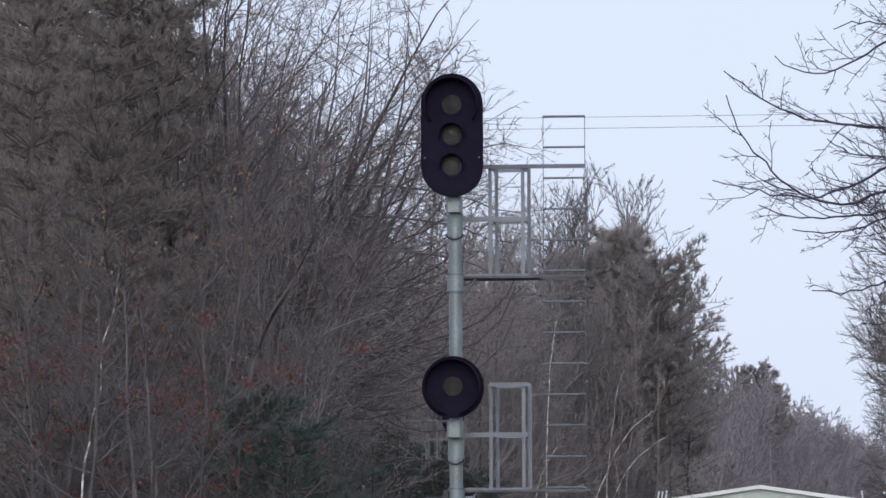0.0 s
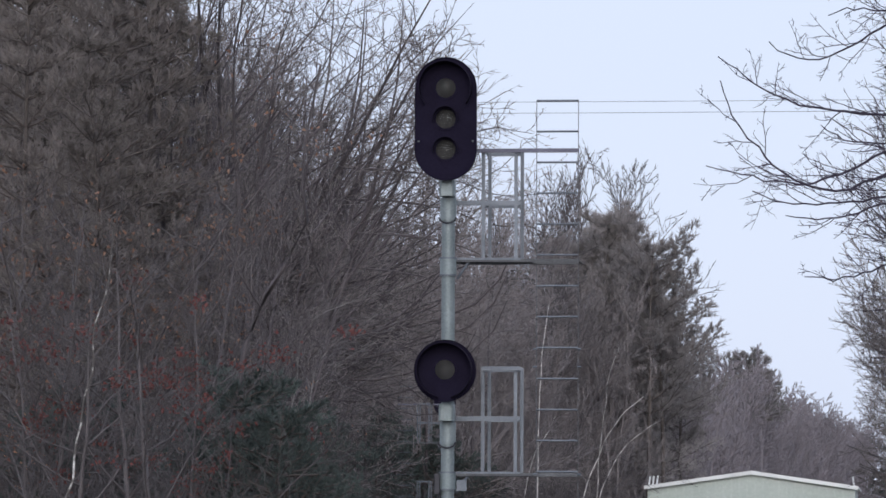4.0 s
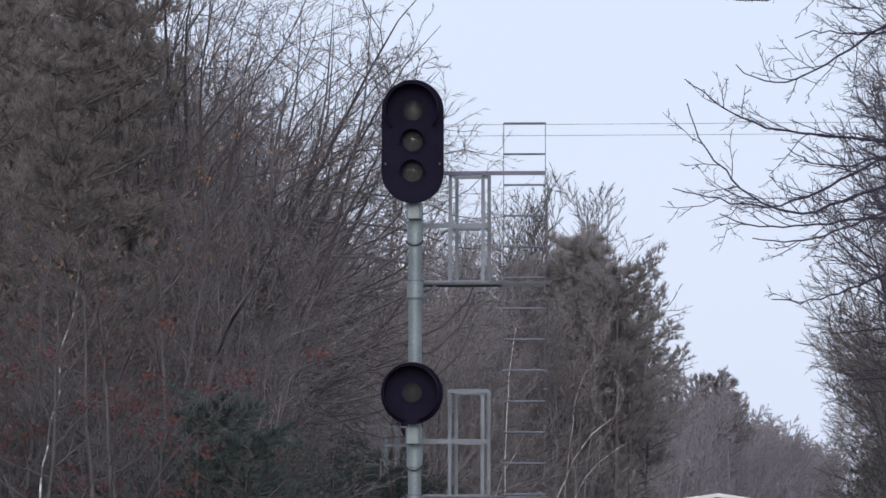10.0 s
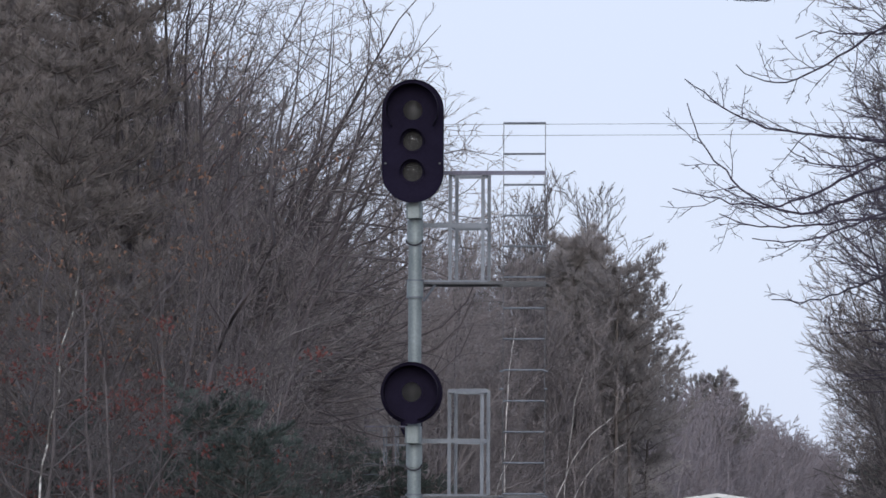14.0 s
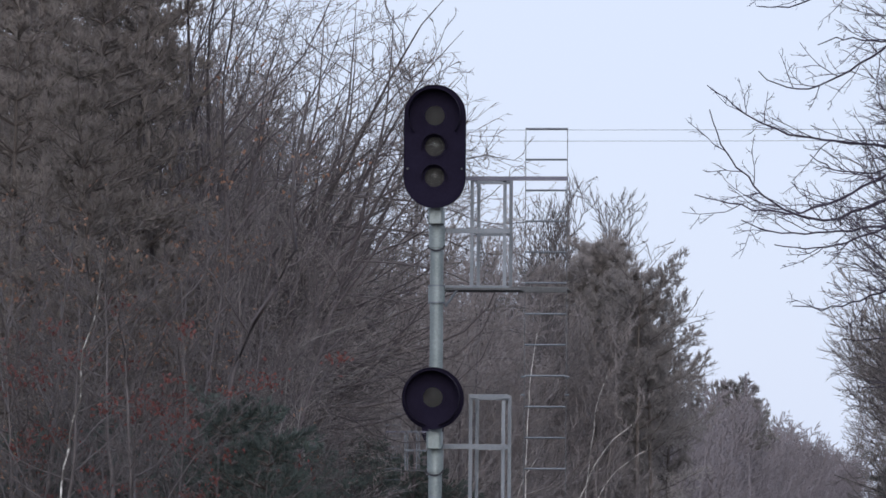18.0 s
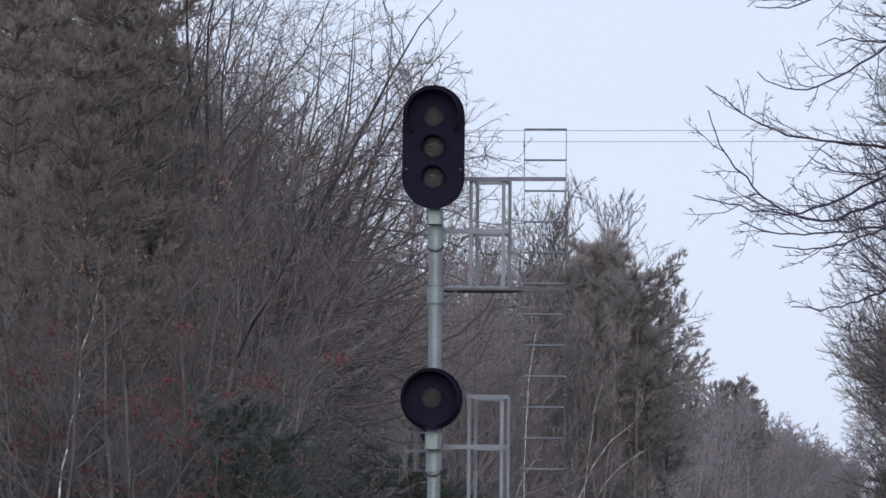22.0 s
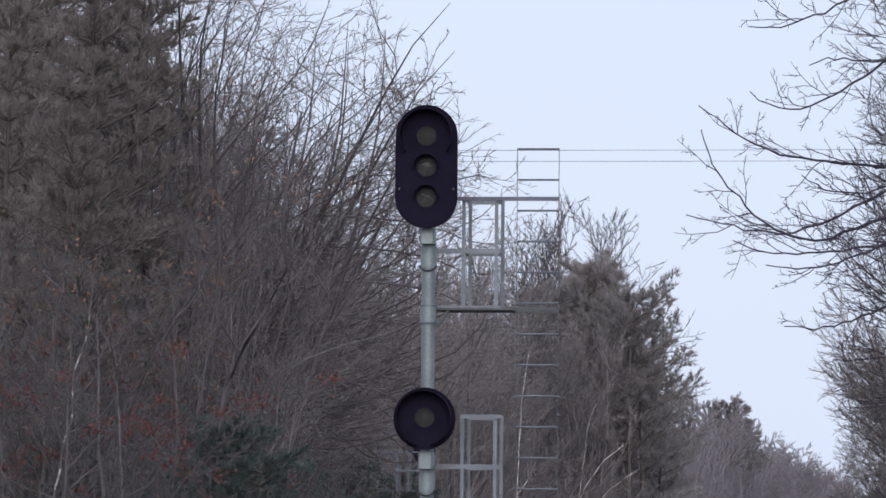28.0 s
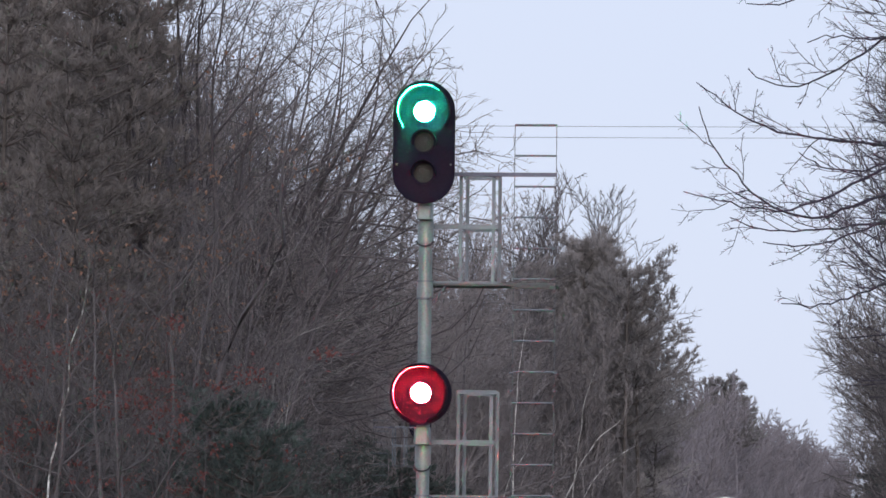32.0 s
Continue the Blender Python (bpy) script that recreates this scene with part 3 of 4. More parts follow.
def bent_spikes(rng, start, way, length, r0, bend):
    """Twigs as three-sided points with a kink half way."""
    d = unit(way)
    d2 = unit(d + rng.normal(0, bend, d.shape))
    mid = start + d * (length * rng.uniform(0.35, 0.6, len(length)))[:, None]
    tip = mid + d2 * (length * 0.55)[:, None]
    u = unit(np.cross(d, np.where(np.abs(d[:, 2:3]) < 0.9, np.array([0, 0, 1.0]), np.array([1.0, 0, 0]))))
    w = np.cross(d, u)
    turn = (0.0, 2.0944, 4.1888)
    low = [start + r0[:, None] * (u * math.cos(a) + w * math.sin(a)) for a in turn]
    high = [mid + 0.75 * r0[:, None] * (u * math.cos(a) + w * math.sin(a)) for a in turn]
    v = np.stack(low + high + [tip], 1).reshape(-1, 3)
    one = [[i, (i + 1) % 3, 3 + (i + 1) % 3] for i in range(3)] + [[i, 3 + (i + 1) % 3, 3 + i] for i in range(3)] + [[3 + i, 3 + (i + 1) % 3, 6] for i in range(3)]
    f = np.array(one)[None] + 7 * np.arange(len(start))[:, None, None]
    return v, f.reshape(-1, 3)


def join_arrays(pieces):
    vs, fs, o = [], [], 0
    for v, f in pieces:
        vs.append(v)
        fs.append(f + o)
        o += len(v)
    return np.concatenate(vs), np.concatenate(fs)


def array_mesh(name, v, f, material, smooth=True):
    me = bpy.data.meshes.new(name)
    k = f.shape[1]
    me.vertices.add(len(v))
    me.vertices.foreach_set("co", v.astype(np.float32).ravel())
    me.loops.add(f.size)
    me.loops.foreach_set("vertex_index", f.astype(np.int32).ravel())
    me.polygons.add(len(f))
    me.polygons.foreach_set("loop_start", np.arange(0, f.size, k, dtype=np.int32))
    me.polygons.foreach_set("loop_total", np.full(len(f), k, dtype=np.int32))
    me.update(calc_edges=True)
    me.validate()
    if smooth:
        me.shade_smooth()
    me.materials.append(material)
    return me


def blades(rng, at, way, per, length, width, cone):
    """Narrow leaves or needles: per triangles about each point, in a cone round its way."""
    p, d = np.repeat(at, per, 0), np.repeat(way, per, 0)
    d = unit(d + rng.normal(0, cone, d.shape))
    side = unit(np.cross(d, rng.normal(0, 1, d.shape)))
    ln = (length * rng.uniform(0.7, 1.3, len(p)))[:, None]
    base = p + d * ln * rng.uniform(-0.1, 0.25, (len(p), 1))
    v = np.stack([base - side * width, base + side * width, base + d * ln], 1).reshape(-1, 3)
    return v, np.arange(len(v)).reshape(-1, 3)


def bare_tree(seed, height, trunk_r, limbs=15, per=(8, 6), spread=(28, 62), up=0.10, lean=(0, 0), low=0.22, reach=0.42,
              bark=BARK, twig=TWIG, rmin=0.0032, stems=1, name="bare_tree", label="", group="", wob=0.10, split=False, limb_bark=None, lo=False, kink=0.05, taper=0.12, twig_len=0.55, sweep=0.0, splay=0.22):
    """A leafless tree: trunk (or several stems), limbs, branches and twigs. Built at the origin."""
    rng = np.random.default_rng(seed)
    root = thing(name, 0, 0, 0, label or "leafless grey-brown deciduous tree with fine upswept twigs", "tree", group)
    s = np.zeros((stems, 3))
    s[:, :2] = rng.normal(0, 0.12, (stems, 2)) if stems > 1 else 0
    s[:, 2] = -0.15
    way = np.tile([lean[0], lean[1], 1.0], (stems, 1)) + (rng.normal(0, splay, (stems, 3)) * [1, 1, 0] if stems > 1 else 0)
    tp, tr = grow(rng, s, way, height * rng.uniform(0.85, 1.0, stems), np.full(stems, trunk_r), 14, kink, 0.015, taper)
    l_start = sprout(rng, tp, tr, limbs, low, 0.97, spread, reach, 0.5, 0.010)
    lp, lr = grow(rng, *l_start, 6 if lo else 8, wob, up, 0.3, sweep)
    b_start = sprout(rng, lp, lr, per[0], 0.12, 1.0, (22, 58), 0.5, 0.5, max(0.0048, rmin))
    bp, br = grow(rng, *b_start, 2 if lo else 5, wob * 1.3, up * 0.9, 0.45, sweep * 0.7)
    w_start = sprout(rng, bp, br, per[1], 0.08, 1.0, (18, 55), twig_len, 0.6, rmin)
    w_start = (w_start[0], unit(w_start[1]) + [0, 0, up * 1.5], w_start[2], w_start[3] * 1.25)
    twigs = spikes(*w_start) if lo else bent_spikes(rng, *w_start, 0.32)
    ends = w_start[0] + unit(w_start[1]) * w_start[2][:, None]
    lb = limb_bark or bark
    part("trunk", array_mesh("trunk", *tube_arrays(tp, tr, 7 if lo else 9), bark), bark, root)
    if split:
        for i in range(len(lp)):
            part("limb", array_mesh("limb", *tube_arrays(lp[i:i + 1], lr[i:i + 1], 5), lb), lb, root)
        tagged(part("branchwork", array_mesh("branchwork", *tube_arrays(bp, br, 3), lb), lb, root), kind="stuff")
    else:
        tagged(part("branchwork", array_mesh("branchwork", *join_arrays([tube_arrays(lp, lr, 4), tube_arrays(bp, br, 3)]), lb), lb, root), kind="stuff")
    tagged(part("twig_crown", array_mesh("twig_crown", *twigs, twig, False), twig, root), kind="stuff")
    return root, ends


def pine(seed, height, trunk_r, reach=3.0, whorls=16, per=5, tufts=9, blade=0.13, width=0.011, needle=NEEDLE, low=0.2, droop=0.03,
         label="", group="", name="pine_tree", count=11, round_top=0.62, rise=0.10, uneven=(0.45, 1.2), cone=0.5, bark=PINEBARK):
    """An evergreen: straight trunk, whorled limbs, branchlets that end in tufts of needles."""
    rng = np.random.default_rng(seed)
    root = thing(name, 0, 0, 0, label or "dark evergreen white pine with tufted boughs", "tree", group)
    tp, tr = grow(rng, np.array([[0, 0, -0.15]]), np.array([[0, 0, 1.0]]), np.array([height]), np.array([trunk_r]), 16, 0.015, 0.02, 0.06)
    starts, ways, lens, rad = [], [], [], []
    for i in range(whorls):
        q = low + (0.98 - low) * (i + rng.uniform(-0.25, 0.25)) / whorls
        k = min(max(q, 0), 0.999) * 16
        base = tp[0, int(k)] + (tp[0, int(k) + 1] - tp[0, int(k)]) * (k - int(k))
        ln = reach * max(1 - q, 0) ** round_top + 0.25
        for j in range(per):
            a = 2 * math.pi * (j + rng.uniform(-0.3, 0.3)) / per + i * 1.1
            starts.append(base)
            ways.append((math.cos(a), math.sin(a), rise + 0.45 * q))
            lens.append(ln * rng.uniform(*uneven))
            rad.append(0.012 + 0.035 * max(1 - q, 0))
    lp, lr = grow(rng, np.array(starts), np.array(ways), np.array(lens), np.array(rad), 7, 0.09, droop, 0.2)
    b = sprout(rng, lp, lr, tufts, 0.25, 1.0, (25, 65), 0.34, 0.5, 0.005)
    bp, br = grow(rng, *b, 3, 0.12, 0.10, 0.5)
    ends = np.concatenate([bp[:, 1], bp[:, 2], bp[:, 3], lp[:, -1]])
    ways = np.concatenate([bp[:, 2] - bp[:, 1], bp[:, 3] - bp[:, 2], bp[:, 3] - bp[:, 2], lp[:, -1] - lp[:, -2]])
    part("trunk", array_mesh("trunk", *tube_arrays(tp, tr, 9), bark), bark, root)
    tagged(part("branchwork", array_mesh("branchwork", *join_arrays([tube_arrays(lp, lr, 4), tube_arrays(bp, br, 3)]), bark), bark, root), kind="stuff")
    nv, nf = blades(rng, ends, unit(ways) + [0, 0, 0.45], count, blade, width, cone)
    tagged(part("needle_crown", array_mesh("needle_crown", nv, nf, needle, False), needle, root), kind="stuff")
    return root


def leafy(root, seed, wp, clumps, share, per, size, leaf=DRYLEAF, label="rust-red withered leaves"):
    """Dry leaves that hang on in clumps about some of the twigs."""
    rng = np.random.default_rng(seed)
    cores = wp[rng.integers(len(wp), size=clumps)]
    ends = np.repeat(cores, share, 0)
    ends = ends + rng.normal(0, 1, ends.shape) * [0.13, 0.13, 0.07] * rng.uniform(0.4, 1.3, (len(ends), 1))
    nv, nf = blades(rng, ends, rng.normal(0, 1, ends.shape) + [0, 0, -0.8], per, size, size * 0.35, 0.6)
    tagged(part("leaf_crown", array_mesh("leaf_crown", nv, nf, leaf, False), leaf, root, label), kind="stuff")


def plant(ob, x, y, turn, size=1.0):
    c = copy_thing(ob, pose(x, y, 0, 0, 0, turn))
    c.scale = (size,) * 3
    return c


def set_at(ob, x, y, turn=0.0, size=1.0):
    ob.matrix_basis = pose(x, y, 0, 0, 0, turn)
    ob.scale = (size,) * 3
    return ob


def slope(px):
    return (px - 1559.0) / 8961.0


def spread_out(rng, pool, count, gap, choose, size, turn=(0, 360), spots=None):
    """Plant count trees of a pool at places that choose() draws, at least gap apart."""
    spots = [] if spots is None else spots
    fresh = [o for o in pool if not o.get("stands")]
    made = 0
    for _ in range(count * 40):
        x, y = choose()
        if any((x - a) ** 2 + (y - b) ** 2 < gap * gap for a, b in spots):
            continue
        spots.append((x, y))
        t, s = rng.uniform(*turn), rng.uniform(*size)
        if fresh:
            ob = fresh.pop()
            ob["stands"] = 1
            set_at(ob, x, y, t, s)
        else:
            plant(pool[int(rng.integers(len(pool)))], x, y, t, s)
        made += 1
        if made >= count:
            break
    return spots


def fan(rng, px0, px1, y0, y1, edge=0.0):
    """Draws places in a wedge of the plan: bearings px0 to px1 off the clearing's axis, y0 to y1 away, no nearer the axis than edge."""
    def choose():
        while True:
            y = rng.uniform(y0, y1)
            x = slope(rng.uniform(px0, px1)) * y
            if abs(x) >= edge:
                return x, y
    return choose


def build_left_wood():
    g = "trees of the wood beside the signal"
    slim = [bare_tree(11, 12.5, 0.075, 13, (8, 8), up=0.05, lean=(0.10, -0.02), group=g, split=True, wob=0.20, twig_len=0.40, bark=CROWNBARK, twig=BARK)[0],
            bare_tree(12, 11.5, 0.065, 13, (8, 8), up=0.05, group=g, split=True, wob=0.21, twig_len=0.40, kink=0.08, bark=CROWNBARK, twig=MIDBARK)[0],
            bare_tree(13, 13.0, 0.08, 14, (8, 8), spread=(35, 68), up=0.07, lean=(0.12, 0), reach=0.38, group=g, split=True, wob=0.20, twig_len=0.40, bark=CROWNBARK, twig=BARK, kink=0.07)[0],
            bare_tree(14, 10.5, 0.055, 14, (8, 8), up=0.05, reach=0.36, group=g, split=True, wob=0.22, twig_len=0.42, kink=0.09, bark=CROWNBARK, twig=BARK)[0]]
    swept = "leafless dark-barked tree with boughs swept towards the clearing"
    arch = [bare_tree(15, 13.0, 0.100, 9, (8, 6), spread=(25, 62), up=0.03, lean=(0.10, 0), reach=0.38, low=0.22, group=g, split=True, twig_len=0.36, name="arching_tree", stems=2, splay=0.06, wob=0.20, kink=0.08,
                      bark=CROWNBARK, twig=BARK, taper=0.04, rmin=0.0054, sweep=0.04, label=swept)[0],
            bare_tree(18, 12.5, 0.100, 9, (8, 6), spread=(35, 72), up=0.05, lean=(0.11, 0), reach=0.36, low=0.22, group=g, split=True, twig_len=0.36, name="arching_tree", stems=2, splay=0.06, wob=0.21, kink=0.09,
                      bark=CROWNBARK, twig=BARK, taper=0.04, rmin=0.0054, sweep=0.03, label=swept)[0],
            bare_tree(19, 12.0, 0.095, 9, (8, 6), spread=(22, 60), up=0.035, lean=(0.10, 0), reach=0.38, low=0.22, group=g, split=True, twig_len=0.36, name="arching_tree", stems=2, splay=0.06, wob=0.21, kink=0.09,
                      bark=CROWNBARK, twig=BARK, taper=0.04, rmin=0.0054, sweep=0.035, label=swept)[0]]
    back = [bare_tree(16, 12.0, 0.08, 15, (8, 6), up=0.10, rmin=0.009, group=g, lo=True, wob=0.18, bark=CROWNBARK, limb_bark=BARK, twig_len=0.45, twig=TWIG)[0],
            bare_tree(17, 11.0, 0.07, 15, (8, 6), up=0.08, rmin=0.009, spread=(30, 66), group=g, lo=True, wob=0.18, bark=CROWNBARK, limb_bark=BARK, twig_len=0.45, twig=TWIG)[0]]
    # Shrubs take the darker bark: the wood floor's shade is put in their colour.
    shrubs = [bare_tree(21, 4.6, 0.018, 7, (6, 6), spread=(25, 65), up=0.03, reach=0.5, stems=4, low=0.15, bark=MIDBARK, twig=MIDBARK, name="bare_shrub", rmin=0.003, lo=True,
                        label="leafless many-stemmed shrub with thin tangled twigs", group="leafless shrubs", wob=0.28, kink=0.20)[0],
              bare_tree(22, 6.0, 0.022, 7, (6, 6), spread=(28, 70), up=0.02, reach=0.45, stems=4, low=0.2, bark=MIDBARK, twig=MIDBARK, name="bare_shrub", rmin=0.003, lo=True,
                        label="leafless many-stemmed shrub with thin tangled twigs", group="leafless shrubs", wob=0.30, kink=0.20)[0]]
    rng = np.random.default_rng(5)
    spots = spread_out(rng, slim, 20, 1.3, fan(rng, -200, 200, 90, 110, 10.2), (0.92, 1.12), (-60, 60))
    crown = np.random.default_rng(6)
    spread_out(crown, arch, 13, 1.2, fan(crown, 180, 310, 84, 99, 9.8), (0.96, 1.08), (-28, 28), spots)
    spread_out(crown, arch, 8, 1.3, fan(crown, 250, 370, 80, 99, 9.2), (0.84, 0.98), (-25, 25), spots)
    spread_out(crown, arch, 5, 1.3, fan(crown, 300, 390, 84, 99, 8.8), (0.64, 0.76), (-25, 25), spots)
    spread_out(crown, slim, 11, 1.2, fan(crown, 320, 450, 66, 84, 8.4), (0.48, 0.66), (-35, 35), spots)
    deep = np.random.default_rng(7)
    spread_out(deep, back, 26, 1.5, fan(deep, -140, 150, 100, 138, 10), (1.2, 1.45), (0, 360), spots)
    spread_out(deep, back, 2, 1.6, fan(deep, 150, 340, 100, 136, 10), (0.96, 1.08), (0, 360), spots)
    spread_out(rng, back, 44, 2.2, fan(rng, -120, 400, 100, 145, 10), (0.8, 0.98), (0, 360), spots)
    spread_out(rng, back, 18, 2.4, fan(rng, -120, 300, 150, 185, 10), (0.8, 1.0), (0, 360), spots)
    spread_out(rng, back, 16, 2.0, fan(rng, 290, 400, 103, 140, 10), (0.92, 1.04), (0, 360), spots)
    spread_out(rng, back, 12, 2.0, fan(rng, 340, 400, 101, 140, 12.8), (0.85, 1.0), (0, 360), spots)
    haze = bare_tree(20, 13.0, 0.07, 18, (8, 7), spread=(18, 46), up=0.10, reach=0.3, low=0.45, rmin=0.0075, group=g, lo=True, bark=MIDBARK, limb_bark=BARK, twig=BARK, wob=0.17, twig_len=0.42,
                     label="slim leafless tree with a high upright crown")[0]
    spread_out(rng, [haze], 21, 1.2, fan(rng, 340, 570, 102, 138, 9.6), (0.88, 1.0), (0, 360), spots)
    spread_out(rng, [haze], 12, 1.0, fan(rng, 480, 610, 102, 130, 8.6), (0.70, 0.82), (0, 360), spots)
    spread_out(rng, [haze], 14, 1.0, fan(rng, 290, 460, 101, 128, 9.6), (0.96, 1.12), (0, 360), spots)
    spread_out(rng, back, 58, 1.7, fan(rng, 330, 800, 151, 184, 10), (1.05, 1.22), (0, 360), spots)
    spread_out(rng, back, 40, 2.0, fan(rng, 380, 880, 182, 225, 10), (1.05, 1.25), (0, 360), spots)
    spread_out(rng, shrubs, 30, 1.1, fan(rng, -80, 375, 62, 100, 8), (0.8, 1.25), (0, 360), spots)
    spread_out(rng, shrubs, 10, 0.9, fan(rng, 385, 450, 80, 100, 8), (0.75, 1.0), (0, 360), spots)
    spread_out(rng, shrubs, 8, 1.0, fan(rng, 520, 600, 104, 138, 8), (0.42, 0.58), (0, 360), spots)
    spread_out(rng, shrubs, 22, 1.5, fan(rng, 760, 1000, 147, 185, 8), (0.8, 1.2), (0, 360), spots)


def build_evergreens():
    g = "evergreens in the wood"
    dark = pine(31, 4.2, 0.05, 1.7, 14, 6, 7, 0.085, 0.011, DARKNEEDLE, 0.08, -0.02, "young dark blue-green hemlock among bare trees", g, "hemlock_tree", 9, 0.7)
    set_at(dark, slope(440) * 64, 64, 20, 1.0)
    for px, y, t, k in ((395, 62, 140, 0.95), (440, 60.5, 200, 0.85), (510, 63, 330, 0.72), (330, 69, 80, 0.8), (430, 78, 300, 1.1), (550, 65, 60, 0.66), (590, 148, 30, 1.5), (640, 150, 120, 1.45), (695, 152, 210, 1.35), (750, 151, 300, 1.25), (810, 153, 80, 1.1), (540, 72, 10, 0.9), (245, 72, 190, 0.85), (175, 69, 45, 0.95), (95, 70, 160, 1.0), (15, 68, 280, 0.9), (300, 66, 10, 0.7)):
        plant(dark, slope(px) * y, y, t, k)
    tall = pine(32, 13.0, 0.12, 2.7, 18, 6, 9, 0.15, 0.012, NEEDLE, 0.24, 0.03, "tall brownish-green white pine standing among bare trees", g, count=8)
    set_at(tall, slope(185) * 82, 82, 0)
    for px, y, t, k in ((150, 90, 100, 1.02), (120, 79, 60, 1.0), (30, 82, 300, 1.06), (-50, 86, 10, 1.0), (75, 97, 240, 1.15), (215, 92, 20, 0.96), (-10, 74, 90, 0.88), (170, 72, 200, 0.72), (275, 84, 130, 0.62),
                        (170, 99, 320, 1.16), (-20, 98, 150, 1.18), (130, 103, 45, 1.2), (30, 104, 280, 1.25)):
        plant(tall, slope(px) * y, y, t, k)
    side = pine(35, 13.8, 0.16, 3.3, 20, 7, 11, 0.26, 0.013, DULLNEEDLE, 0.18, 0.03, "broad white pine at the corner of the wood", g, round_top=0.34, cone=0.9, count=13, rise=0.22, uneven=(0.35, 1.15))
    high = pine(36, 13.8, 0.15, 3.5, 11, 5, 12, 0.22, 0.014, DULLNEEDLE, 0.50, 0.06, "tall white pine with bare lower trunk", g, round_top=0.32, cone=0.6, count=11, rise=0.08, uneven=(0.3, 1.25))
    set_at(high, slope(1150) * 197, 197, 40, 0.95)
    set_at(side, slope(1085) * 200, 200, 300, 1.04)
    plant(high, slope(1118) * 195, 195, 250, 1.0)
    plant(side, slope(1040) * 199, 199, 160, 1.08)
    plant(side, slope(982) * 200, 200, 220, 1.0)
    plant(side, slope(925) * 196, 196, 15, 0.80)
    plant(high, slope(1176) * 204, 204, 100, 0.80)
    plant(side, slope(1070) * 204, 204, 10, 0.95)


def build_middle_stand():
    g = "slender trees behind the landing"
    vase = "slender leafless tree with a vase-shaped crown"
    poles = [bare_tree(41, 14.5, 0.10, 17, (8, 6), spread=(18, 44), up=0.11, reach=0.34, low=0.2, rmin=0.013, group=g, lo=True, name="slender_tree", bark=MIDBARK, twig=MIDBARK, limb_bark=MIDBARK,
                       wob=0.14, twig_len=0.42, label=vase)[0],
             bare_tree(42, 13.5, 0.09, 17, (8, 6), spread=(18, 46), up=0.12, reach=0.36, low=0.2, rmin=0.013, group=g, lo=True, name="slender_tree", bark=MIDBARK, twig=MIDBARK, limb_bark=MIDBARK,
                       wob=0.15, twig_len=0.42, label=vase)[0]]
    veil = bare_tree(43, 11.5, 0.06, 18, (8, 7), spread=(20, 50), up=0.09, reach=0.32, low=0.15, rmin=0.010, group=g, lo=True, name="slender_tree", bark=BARK, twig=BARK, limb_bark=BARK,
                     wob=0.16, twig_len=0.45, label="slender leafless brown-barked tree with fine twigs")[0]
    rng = np.random.default_rng(8)
    spots = spread_out(rng, poles, 9, 2.0, fan(rng, 740, 940, 178, 205), (0.86, 1.0))
    spread_out(rng, poles, 26, 1.2, fan(rng, 930, 1060, 206, 226), (1.06, 1.16), (0, 360), spots)
    spread_out(rng, poles, 26, 1.8, fan(rng, 700, 1095, 205, 240), (0.80, 0.98), (0, 360), spots)
    spread_out(rng, poles, 10, 1.2, fan(rng, 1065, 1115, 205, 225), (0.88, 0.98), (0, 360), spots)
    spread_out(rng, poles, 6, 1.6, fan(rng, 1080, 1110, 222, 250), (0.64, 0.8), (0, 360), spots)
    near = np.random.default_rng(14)
    spread_out(near, [veil], 24, 0.8, fan(near, 790, 945, 172, 186), (0.72, 1.0), (0, 360), spots)
    spread_out(near, [veil], 20, 0.7, fan(near, 925, 1075, 189.6, 196), (0.90, 1.08), (0, 360), spots)
    plant(poles[0], slope(772) * 178, 178, 30, 1.26)


